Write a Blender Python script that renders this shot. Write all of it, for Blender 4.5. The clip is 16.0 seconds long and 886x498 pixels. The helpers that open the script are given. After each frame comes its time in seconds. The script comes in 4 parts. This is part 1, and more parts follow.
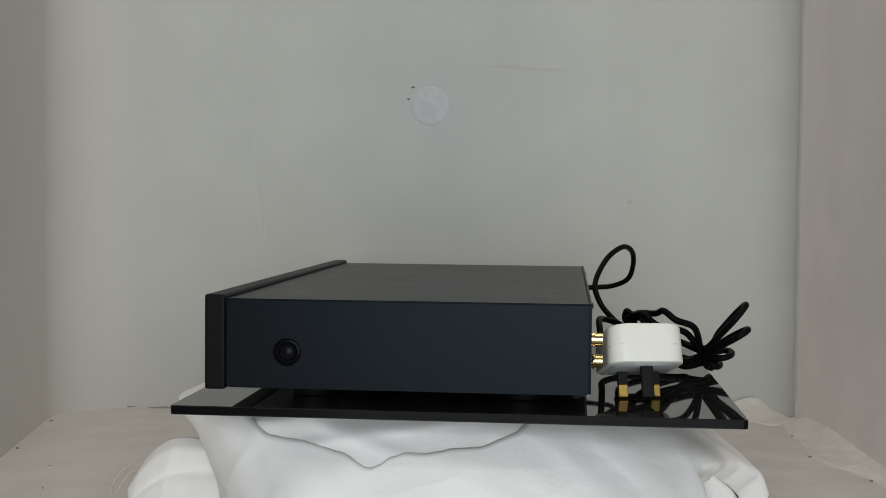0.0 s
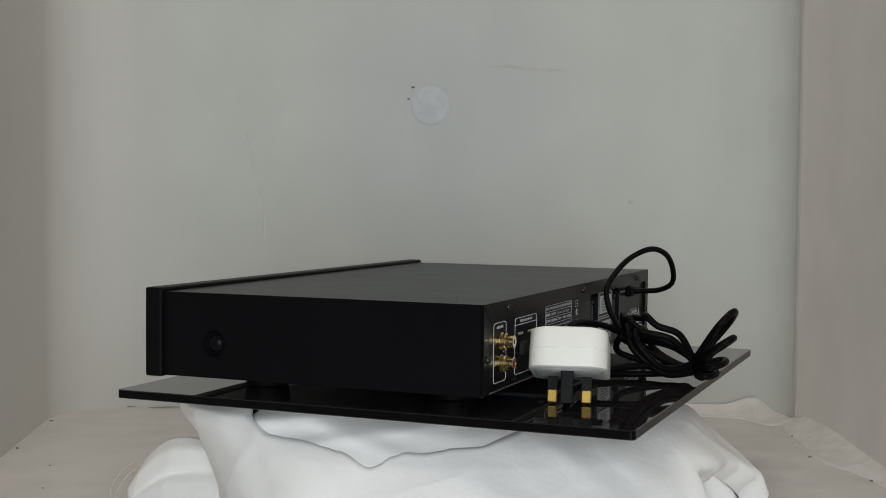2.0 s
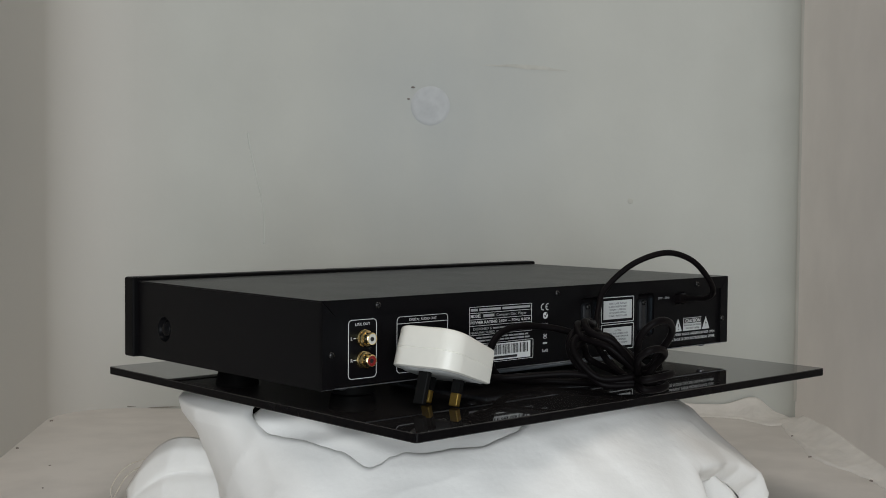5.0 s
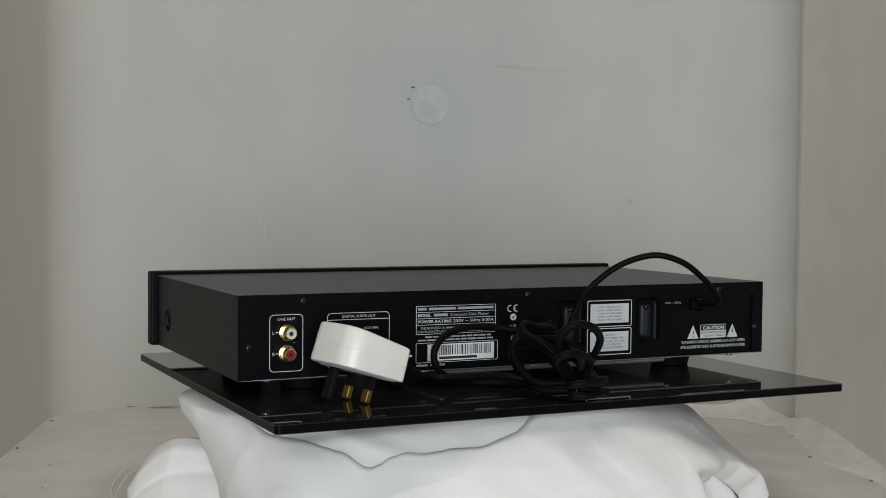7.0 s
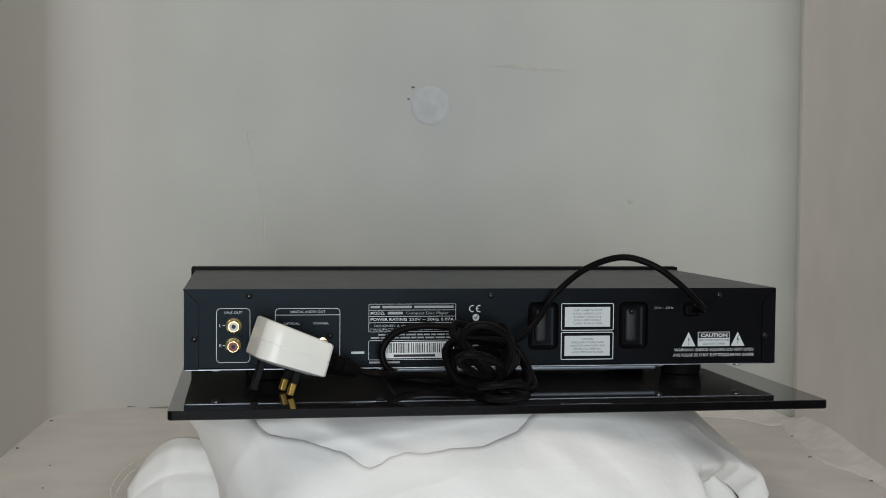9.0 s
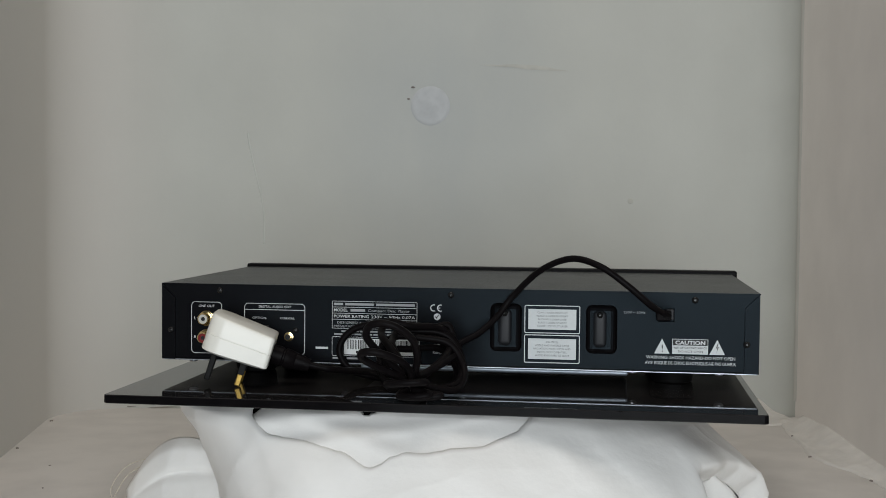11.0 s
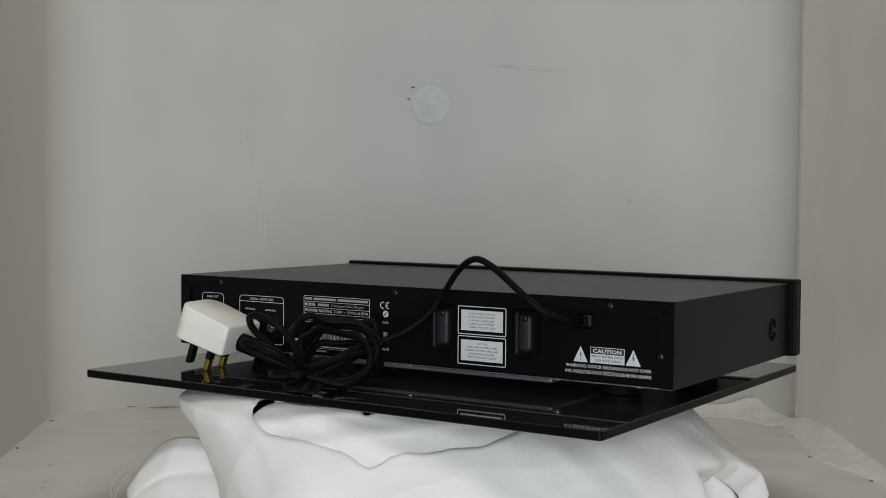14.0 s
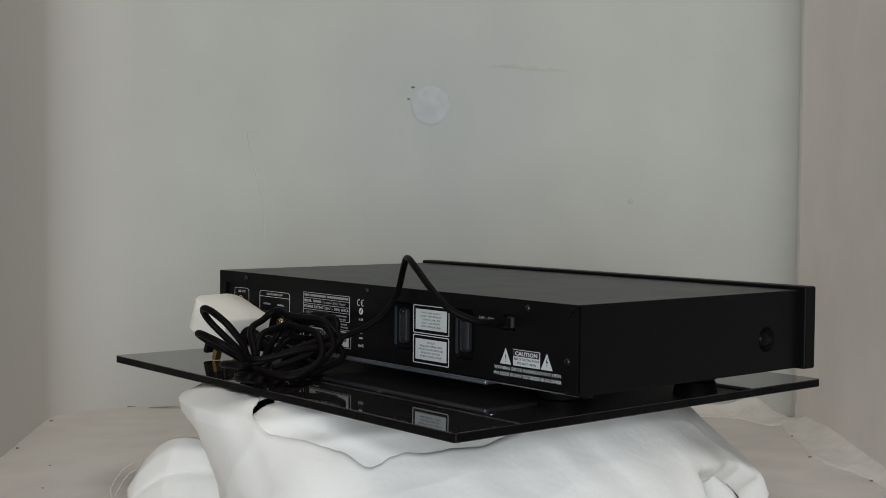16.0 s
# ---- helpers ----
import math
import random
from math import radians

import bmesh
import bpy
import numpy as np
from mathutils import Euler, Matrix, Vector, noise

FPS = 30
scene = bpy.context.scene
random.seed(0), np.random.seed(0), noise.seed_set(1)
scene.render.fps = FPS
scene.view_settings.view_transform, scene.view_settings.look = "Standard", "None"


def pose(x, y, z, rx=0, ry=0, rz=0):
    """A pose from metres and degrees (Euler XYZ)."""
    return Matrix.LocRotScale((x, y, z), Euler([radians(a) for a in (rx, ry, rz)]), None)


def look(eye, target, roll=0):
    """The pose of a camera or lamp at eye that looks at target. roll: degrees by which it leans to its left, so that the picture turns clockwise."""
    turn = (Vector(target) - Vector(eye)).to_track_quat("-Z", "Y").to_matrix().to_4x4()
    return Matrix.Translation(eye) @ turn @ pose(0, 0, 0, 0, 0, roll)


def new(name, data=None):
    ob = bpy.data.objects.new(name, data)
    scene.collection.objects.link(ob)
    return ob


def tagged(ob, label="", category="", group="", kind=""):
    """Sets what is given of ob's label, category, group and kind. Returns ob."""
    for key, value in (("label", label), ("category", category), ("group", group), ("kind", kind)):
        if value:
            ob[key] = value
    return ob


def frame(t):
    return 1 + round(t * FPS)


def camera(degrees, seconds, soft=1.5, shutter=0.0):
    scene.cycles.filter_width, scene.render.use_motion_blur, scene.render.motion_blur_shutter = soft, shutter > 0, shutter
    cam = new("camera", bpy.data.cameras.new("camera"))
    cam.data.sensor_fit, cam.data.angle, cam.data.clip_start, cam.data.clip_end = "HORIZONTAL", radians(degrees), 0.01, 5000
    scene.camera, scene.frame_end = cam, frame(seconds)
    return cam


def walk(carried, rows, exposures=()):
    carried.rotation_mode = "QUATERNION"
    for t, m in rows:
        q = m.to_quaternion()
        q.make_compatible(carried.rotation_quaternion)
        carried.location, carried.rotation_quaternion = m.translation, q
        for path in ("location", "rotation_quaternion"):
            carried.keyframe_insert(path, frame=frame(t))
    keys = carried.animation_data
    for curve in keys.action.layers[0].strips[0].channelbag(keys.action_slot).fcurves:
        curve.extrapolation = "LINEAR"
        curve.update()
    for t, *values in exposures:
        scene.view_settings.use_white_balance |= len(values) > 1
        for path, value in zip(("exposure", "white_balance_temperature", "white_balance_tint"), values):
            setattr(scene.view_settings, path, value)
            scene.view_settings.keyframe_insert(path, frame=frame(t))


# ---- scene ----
cam = camera(38.8, 16.0, soft=0.9)
EYE = (-0.017, -1.004, 0.136)
VIEW = look(EYE, (-0.017, 0.0, 0.136 - 1.004 * math.tan(radians(2.38))), 0.51)
walk(cam, [(0.0, VIEW), (16.0, VIEW)], [(0.0, 0.0, 6500, 10), (16.0, 0.0, 6500, 10)])

# ---- world and lamps: a dim room, added area lights overhead and behind the camera ----
world = bpy.data.worlds.new("world")
scene.world = world
world.use_nodes = True
world.node_tree.nodes["Background"].inputs[0].default_value = (0.55, 0.62, 0.7, 1)
world.node_tree.nodes["Background"].inputs[1].default_value = 0.3


def area(name, m, w, h, watts, color):
    d = bpy.data.lights.new(name, "AREA")
    d.shape, d.size, d.size_y, d.energy, d.color = "RECTANGLE", w, h, watts, color
    ob = new(name, d)
    ob.matrix_world = m
    return ob


# warm overhead fill, added to lift the ambient level; its source is unseen
area("overhead_fill_light", look((0.0, -0.20, 1.585), (0.0, -0.15, 0.0)), 0.9, 0.9, 6.0, (1.0, 0.93, 0.85))
# large cool frontal light, added out of view behind the camera
area("front_key_light", look((0.02, -1.72, 0.24), (0.01, 0.0, 0.19)), 1.15, 1.05, 20.4, (0.90, 0.96, 1.0))


# ---- materials ----
def shader(name, color, rough=0.5, metal=0.0, grain=0.0, scale=60.0, bump=0.0, bump_scale=400.0, rough_var=0.0, spec=0.5, coat=0.0, second=None, stretch=(1, 1, 1)):
    m = bpy.data.materials.new(name)
    m.use_nodes = True
    nt = m.node_tree
    b = nt.nodes["Principled BSDF"]
    b.inputs["Roughness"].default_value = rough
    b.inputs["Metallic"].default_value = metal
    b.inputs["Specular IOR Level"].default_value = spec
    b.inputs["Coat Weight"].default_value = coat
    b.inputs["Base Color"].default_value = (*color, 1)
    tc = nt.nodes.new("ShaderNodeTexCoord")
    mp = nt.nodes.new("ShaderNodeMapping")
    mp.inputs["Scale"].default_value = stretch
    nt.links.new(tc.outputs["Object"], mp.inputs[0])
    if grain or second:
        n = nt.nodes.new("ShaderNodeTexNoise")
        n.inputs["Scale"].default_value, n.inputs["Detail"].default_value = scale, 6
        nt.links.new(mp.outputs[0], n.inputs["Vector"])
        big = nt.nodes.new("ShaderNodeTexNoise")
        big.inputs["Scale"].default_value, big.inputs["Detail"].default_value = scale / 12, 3
        nt.links.new(mp.outputs[0], big.inputs["Vector"])
        add = nt.nodes.new("ShaderNodeMath")
        add.operation = "ADD"
        nt.links.new(n.outputs["Fac"], add.inputs[0])
        nt.links.new(big.outputs["Fac"], add.inputs[1])
        r = nt.nodes.new("ShaderNodeMapRange")
        r.inputs["From Min"].default_value, r.inputs["From Max"].default_value = 0.75, 1.25
        nt.links.new(add.outputs[0], r.inputs["Value"])
        mix = nt.nodes.new("ShaderNodeMix")
        mix.data_type = "RGBA"
        lo = second if second else tuple(c * (1 - grain) for c in color)
        hi = color if second else tuple(min(1, c * (1 + grain)) for c in color)
        mix.inputs["A"].default_value, mix.inputs["B"].default_value = (*lo, 1), (*hi, 1)
        nt.links.new(r.outputs["Result"], mix.inputs["Factor"])
        nt.links.new(mix.outputs["Result"], b.inputs["Base Color"])
        if rough_var:
            rr = nt.nodes.new("ShaderNodeMapRange")
            rr.inputs["From Min"].default_value, rr.inputs["From Max"].default_value = 0.75, 1.25
            rr.inputs["To Min"].default_value, rr.inputs["To Max"].default_value = rough - rough_var, rough + rough_var
            nt.links.new(add.outputs[0], rr.inputs["Value"])
            nt.links.new(rr.outputs["Result"], b.inputs["Roughness"])
    if bump:
        n2 = nt.nodes.new("ShaderNodeTexNoise")
        n2.inputs["Scale"].default_value, n2.inputs["Detail"].default_value = bump_scale, 4
        nt.links.new(mp.outputs[0], n2.inputs["Vector"])
        bp = nt.nodes.new("ShaderNodeBump")
        bp.inputs["Strength"].default_value, bp.inputs["Distance"].default_value = bump, 0.001
        nt.links.new(n2.outputs["Fac"], bp.inputs["Height"])
        nt.links.new(bp.outputs["Normal"], b.inputs["Normal"])
    return m


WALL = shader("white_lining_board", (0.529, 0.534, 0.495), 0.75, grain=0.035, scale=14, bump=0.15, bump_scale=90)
# same lining as WALL, coloured paler to stand in for light on the sides
SIDE_LIT = shader("side_lining_board_lit", (0.83, 0.78, 0.735), 0.75, grain=0.05, scale=14, bump=0.2, bump_scale=70)
FLOOR = shader("white_floor_lining", (0.64, 0.608, 0.572), 0.8, grain=0.09, scale=22, bump=0.16, bump_scale=90)
ROOM = shader("room_paint", (0.30, 0.29, 0.28), 0.8, grain=0.03, scale=3)
CLOTH = shader("white_cotton", (0.875, 0.865, 0.84), 0.95, grain=0.025, scale=40, bump=0.22, bump_scale=210, spec=0.2)
TAPE = shader("torn_paper", (0.72, 0.69, 0.65), 0.7, grain=0.09, scale=50, bump=0.4, bump_scale=150)
SEAM = shader("corner_tape_paper", (0.60, 0.585, 0.545), 0.8, grain=0.04, scale=30, bump=0.2, bump_scale=120)
METAL = shader("black_painted_steel", (0.0050, 0.0043, 0.0048), 0.31, grain=0.05, scale=300, bump=0.10, bump_scale=2500, rough_var=0.02, spec=0.095)
METAL.node_tree.nodes["Principled BSDF"].inputs["Specular Tint"].default_value = (0.60, 0.84, 1.0, 1)
FASCIA = shader("black_fascia_plastic", (0.0042, 0.0040, 0.0044), 0.42, grain=0.1, scale=200, bump=0.05, bump_scale=1800, spec=0.08)
GLASS = shader("black_gloss_glass", (0.018, 0.0165, 0.0165), 0.03, grain=0.2, scale=90, rough_var=0.012)
EDGE = shader("polished_glass_edge", (0.005, 0.0045, 0.005), 0.16, grain=0.2, scale=90, spec=0.05)
RUBBER = shader("black_rubber", (0.004, 0.004, 0.004), 0.6, spec=0.2, grain=0.15, scale=200)
CORD = shader("black_pvc_cord", (0.0050, 0.0040, 0.0044), 0.42, spec=0.055, grain=0.2, scale=150, bump=0.1, bump_scale=600)
PLUG = shader("white_plug_plastic", (0.86, 0.84, 0.765), 0.28, grain=0.02, scale=90, bump=0.03, bump_scale=500)
PLUGBASE = shader("grey_plug_base", (0.58, 0.59, 0.58), 0.35, grain=0.2, scale=150)
BRASS = shader("brass", (0.42, 0.28, 0.075), 0.5, 1.0, grain=0.12, scale=250)
GOLD = shader("gold_plate", (0.90, 0.71, 0.36), 0.22, 1.0, grain=0.08, scale=400)
STEEL = shader("zinc_steel", (0.80, 0.84, 0.90), 0.30, 1.0, grain=0.1, scale=300)
ZINC = shader("dull_zinc_edge", (0.50, 0.54, 0.60), 0.42, 1.0, grain=0.2, scale=200)
PAN = shader("zinc_pan", (0.33, 0.37, 0.42), 0.45, 0.8, grain=0.12, scale=120)
RIM = shader("dull_steel", (0.016, 0.017, 0.020), 0.58, 0.1, grain=0.1, scale=300)
DOME = shader("black_domed_plastic", (0.005, 0.005, 0.006), 0.25, grain=0.1, scale=300, spec=0.07)
SCREW = shader("black_screw", (0.03, 0.03, 0.03), 0.25, 0.6, grain=0.1, scale=300)
INK = shader("white_ink", (0.70, 0.71, 0.72), 0.6, grain=0.05, scale=900)
DIMINK = shader("grey_ink", (0.38, 0.39, 0.40), 0.6, grain=0.05, scale=900)
PAPER = shader("label_paper", (0.62, 0.645, 0.645), 0.5, grain=0.04, scale=500)
BLACK = shader("black_ink", (0.012, 0.012, 0.012), 0.6, grain=0.1, scale=500)
LABEL = shader("white_label", (0.80, 0.81, 0.80), 0.45, grain=0.03, scale=500)
GREY = shader("faded_ink", (0.16, 0.17, 0.18), 0.6, grain=0.1, scale=500)
RED = shader("red_insert", (0.22, 0.010, 0.010), 0.35, grain=0.1, scale=600)
WHITE = shader("white_insert", (0.62, 0.60, 0.54), 0.35, grain=0.05, scale=600)
SPECK = shader("dark_speck", (0.22, 0.19, 0.17), 0.8, grain=0.2, scale=900)
GAP = shader("brown_gap", (0.27, 0.25, 0.21), 0.9, grain=0.25, scale=500)
STREAK = shader("rubbed_streak", (0.505, 0.500, 0.455), 0.8, grain=0.10, scale=90)
CREASE = shader("creased_lining", (0.56, 0.57, 0.53), 0.75, grain=0.05, scale=60)
CAP = shader("pale_plastic_cap", (0.485, 0.50, 0.508), 0.6, grain=0.07, scale=120, bump=0.1, bump_scale=300)
THREAD = shader("loose_thread", (0.6, 0.54, 0.45), 0.9, grain=0.1, scale=600)


# a faint cool smear round the cap and long rubbed streaks on the back board
nt = WALL.node_tree
tc = nt.nodes.new("ShaderNodeTexCoord")
mp = nt.nodes.new("ShaderNodeMapping")
mp.inputs["Location"].default_value, mp.inputs["Scale"].default_value = (0.10, 0.0, -1.05), (6.0, 0.0, 4.6)
gr = nt.nodes.new("ShaderNodeTexGradient")
gr.gradient_type = "SPHERICAL"
ns = nt.nodes.new("ShaderNodeTexNoise")
ns.inputs["Scale"].default_value, ns.inputs["Detail"].default_value = 9, 5
mp2 = nt.nodes.new("ShaderNodeMapping")
mp2.inputs["Scale"].default_value = (1.6, 1.6, 0.5)
mul = nt.nodes.new("ShaderNodeMath")
mul.operation = "MULTIPLY"
mx = nt.nodes.new("ShaderNodeMix")
mx.data_type = "RGBA"
mx.inputs["B"].default_value = (0.41, 0.44, 0.45, 1)
nt.links.new(tc.outputs["Object"], mp.inputs[0])
nt.links.new(tc.outputs["Object"], mp2.inputs[0])
nt.links.new(mp.outputs[0], gr.inputs[0])
nt.links.new(mp2.outputs[0], ns.inputs["Vector"])
nt.links.new(gr.outputs["Fac"], mul.inputs[0])
nt.links.new(ns.outputs["Fac"], mul.inputs[1])
nt.links.new(mul.outputs[0], mx.inputs["Factor"])
# light painted in: the board turns paler and warmer towards its left end
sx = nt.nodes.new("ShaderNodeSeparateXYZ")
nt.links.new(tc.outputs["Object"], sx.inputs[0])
left_light = nt.nodes.new("ShaderNodeMapRange")
left_light.inputs["From Min"].default_value, left_light.inputs["From Max"].default_value = -0.28, -0.46
left_light.interpolation_type = "SMOOTHSTEP"
nt.links.new(sx.outputs["X"], left_light.inputs["Value"])
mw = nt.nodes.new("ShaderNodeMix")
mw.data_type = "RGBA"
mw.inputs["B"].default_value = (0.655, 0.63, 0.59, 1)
nt.links.new(left_light.outputs["Result"], mw.inputs["Factor"])
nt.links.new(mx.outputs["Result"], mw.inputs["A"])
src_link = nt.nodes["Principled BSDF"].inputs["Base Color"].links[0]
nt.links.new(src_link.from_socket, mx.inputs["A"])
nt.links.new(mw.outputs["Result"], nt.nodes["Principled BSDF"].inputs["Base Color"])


# ---- mesh helpers ----
def part(name, bm, material, parent=None, label="", smooth=False):
    me = bpy.data.meshes.new(name)
    bm.to_mesh(me)
    bm.free()
    me.materials.append(material)
    if smooth:
        for p in me.polygons:
            p.use_smooth = True
    if smooth == "angle":
        me.set_sharp_from_angle(angle=radians(38))
    ob = new(name, me)
    if parent:
        ob.parent = parent
    if label:
        ob["label"] = label
    return ob


def add_box(bm, x0, x1, y0, y1, z0, z1, bevel=0.0, seg=2):
    r = bmesh.ops.create_cube(bm, size=1)
    for v in r["verts"]:
        v.co = Vector(((x0 + x1) / 2 + v.co.x * (x1 - x0), (y0 + y1) / 2 + v.co.y * (y1 - y0), (z0 + z1) / 2 + v.co.z * (z1 - z0)))
    if bevel:
        es = {e for v in r["verts"] for e in v.link_edges}
        bmesh.ops.bevel(bm, geom=list(es), offset=bevel, segments=seg, affect="EDGES", profile=0.5)


def box(x0, x1, y0, y1, z0, z1, bevel=0.0, seg=2):
    bm = bmesh.new()
    add_box(bm, x0, x1, y0, y1, z0, z1, bevel, seg)
    return bm


def outline(w, h, r, n=5):
    """Corner points of a rounded rectangle round the origin."""
    pts = []
    for cx, cy, a0 in ((w / 2 - r, h / 2 - r, 0), (-w / 2 + r, h / 2 - r, 90), (-w / 2 + r, -h / 2 + r, 180), (w / 2 - r, -h / 2 + r, 270)):
        for i in range(n + 1):
            a = radians(a0 + 90 * i / n)
            pts.append((cx + r * math.cos(a), cy + r * math.sin(a)))
    return pts


def lathe(profile, n=24):
    """A solid of revolution round z from (radius, z) pairs."""
    bm = bmesh.new()
    rings = []
    for r, z in profile:
        if r < 1e-6:
            rings.append([bm.verts.new((0, 0, z))])
        else:
            rings.append([bm.verts.new((r * math.cos(2 * math.pi * i / n), r * math.sin(2 * math.pi * i / n), z)) for i in range(n)])
    for a, b in zip(rings, rings[1:]):
        for i in range(n):
            j = (i + 1) % n
            q = [a[i % len(a)], a[j % len(a)], b[j % len(b)], b[i % len(b)]]
            q = list(dict.fromkeys(q))
            if len(q) > 2:
                bm.faces.new(q)
    bmesh.ops.recalc_face_normals(bm, faces=bm.faces)
    return bm


def moved(bm, m):
    bmesh.ops.transform(bm, matrix=m, verts=bm.verts)
    return bm


def tube(points, radius, n=10, closed=False, sub=8):
    """A round cord along a smooth line through the points."""
    pts = [Vector(p) for p in points]
    line = []
    k = len(pts)
    for i in range(k - 1):
        p0, p1, p2, p3 = pts[max(i - 1, 0)], pts[i], pts[i + 1], pts[min(i + 2, k - 1)]
        for s in range(sub):
            t = s / sub
            line.append(0.5 * ((2 * p1) + (p2 - p0) * t + (2 * p0 - 5 * p1 + 4 * p2 - p3) * t * t + (3 * p1 - p0 - 3 * p2 + p3) * t ** 3))
    line.append(pts[-1])
    bm = bmesh.new()
    up = Vector((0.13, 0.21, 1)).normalized()
    last = None
    first = None
    for i, p in enumerate(line):
        d = (line[min(i + 1, len(line) - 1)] - line[max(i - 1, 0)]).normalized()
        up = (up - d * up.dot(d)).normalized()
        side = d.cross(up)
        ring = [bm.verts.new(p + radius * (up * math.cos(2 * math.pi * j / n) + side * math.sin(2 * math.pi * j / n))) for j in range(n)]
        if last:
            for j in range(n):
                bm.faces.new((last[j], last[(j + 1) % n], ring[(j + 1) % n], ring[j]))
        else:
            first = ring
        last = ring
    bm.faces.new(first)
    bm.faces.new(last)
    bmesh.ops.recalc_face_normals(bm, faces=bm.faces)
    return bm


def carve(ob, cutters):
    """Cuts the cutters out of ob's mesh and takes them away."""
    for c in cutters:
        md = ob.modifiers.new("cut", "BOOLEAN")
        md.object, md.operation, md.solver = c, "DIFFERENCE", "EXACT"
    bpy.context.view_layer.update()
    me = bpy.data.meshes.new_from_object(ob.evaluated_get(bpy.context.evaluated_depsgraph_get()))
    ob.modifiers.clear()
    ob.data = me
    for c in cutters:
        bpy.data.objects.remove(c)


# ---- the lined box and the room round it ----
BACK, LEFT, RIGHT, BASE, TOP = 0.410, -0.447, 0.370, -0.106, 0.65
BEND = 0.045


def enclosure():
    r, n = 0.085, 20
    lean = lambda x, y: (x + 0.10 * (BACK - y) if x < -0.2 else x, y)
    arc = [(LEFT + r - r * math.cos(radians(90 * i / n)), BACK - r + r * math.sin(radians(90 * i / n))) for i in range(n + 1)]
    turn = [(RIGHT - BEND + BEND * math.sin(radians(90 * i / n)), BACK - BEND + BEND * math.cos(radians(90 * i / n))) for i in range(n + 1)]
    prof = [(LEFT, 0.08)] + arc + turn + [(RIGHT + 0.02, BACK - BEND), (RIGHT + 0.02, BACK + 0.02), (LEFT - 0.02, BACK + 0.02), (LEFT - 0.02, 0.08)]
    prof = [lean(x, y) for x, y in prof]
    bm = bmesh.new()
    lo = [bm.verts.new((x, y, BASE - 0.02)) for x, y in prof]
    hi = [bm.verts.new((x, y, TOP)) for x, y in prof]
    for i in range(len(prof)):
        j = (i + 1) % len(prof)
        f = bm.faces.new((lo[i], lo[j], hi[j], hi[i]))
        f.smooth = 1 <= i <= 2 * n + 1
    bm.faces.new(lo)
    bm.faces.new(hi)
    bmesh.ops.recalc_face_normals(bm, faces=bm.faces)
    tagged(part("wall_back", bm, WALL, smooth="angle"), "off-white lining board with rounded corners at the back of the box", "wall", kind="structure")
    bm = box(LEFT - 0.02, LEFT, -0.25, 0.08, BASE - 0.02, TOP)
    for v in bm.verts:
        v.co.x += 0.10 * (BACK - v.co.y)
    tagged(part("wall_left", bm, SIDE_LIT), "off-white side board of the box", "wall", kind="structure")
    tagged(part("wall_right", box(RIGHT, RIGHT + 0.02, -0.25, BACK - BEND - 0.0005, BASE - 0.02, TOP), SIDE_LIT), "off-white side board of the box", "wall", kind="structure")
    tagged(part("floor", box(LEFT, RIGHT + 0.02, -0.55, BACK, BASE - 0.02, BASE), FLOOR), "off-white stained floor lining of the box", "floor", kind="structure")


def room():
    w, y0, y1, z0, z1 = 1.7, -1.76, 1.2, -0.9, 1.6
    tagged(part("room_floor", box(-w, w, y0, y1, z0 - 0.05, z0), ROOM), "plain grey floor of the room", "floor", kind="structure")
    tagged(part("ceiling", box(-w, w, y0, y1, z1, z1 + 0.05), ROOM), "plain grey ceiling of the room", "ceiling", kind="structure")
    tagged(part("wall_north", box(-w, w, y1, y1 + 0.05, z0, z1), ROOM), "plain grey wall of the room", "wall", kind="structure")
    tagged(part("wall_south", box(-w, w, y0 - 0.05, y0, z0, z1), ROOM), "plain grey wall of the room", "wall", kind="structure")
    tagged(part("wall_west", box(-w - 0.05, -w, y0, y1, z0, z1), ROOM), "plain grey wall of the room", "wall", kind="structure")
    tagged(part("wall_east", box(w, w + 0.05, y0, y1, z0, z1), ROOM), "plain grey wall of the room", "wall", kind="structure")
    tagged(part("plinth", box(-0.6, 0.6, -0.6, 0.6, z0, BASE - 0.021), ROOM), "plain grey plinth under the box", "plinth", kind="structure")


# ---- turntable, glass plate, player, cord: all in the plate's own space, its turning axis at (AX, AY) ----
AX, AY = 0.2151, 0.0958


PLATE_TOP = 0.0010


def glass_plate():
    bm = bmesh.new()
    w, d = 0.4376, 0.3645
    for z in (-0.005, PLATE_TOP):
        bm.faces.new([bm.verts.new((x, y, z)) for x, y in outline(w, d, 0.003, 4)])
    bm.verts.ensure_lookup_table()
    n = len(bm.verts) // 2
    for i in range(n):
        j = (i + 1) % n
        bm.faces.new((bm.verts[i], bm.verts[j], bm.verts[n + j], bm.verts[n + i]))
    bmesh.ops.recalc_face_normals(bm, faces=bm.faces)
    rim = [e for e in bm.edges if abs(e.verts[0].co.z - e.verts[1].co.z) < 1e-6 and len(e.link_faces) == 2 and any(abs(f.normal.z) > 0.9 for f in e.link_faces)]
    bmesh.ops.bevel(bm, geom=rim, offset=0.0006, segments=2, affect="EDGES", profile=0.5)
    moved(bm, Matrix.Translation((0.2131 - AX, 0.0840 - AY, 0)))
    ob = part("glass_plate", bm, GLASS)
    ob.data.materials.append(EDGE)
    for p in ob.data.polygons:
        if abs(p.normal.z) < 0.2:
            p.material_index = 1
    return tagged(ob, "black gloss glass plate on the turntable", "plate")


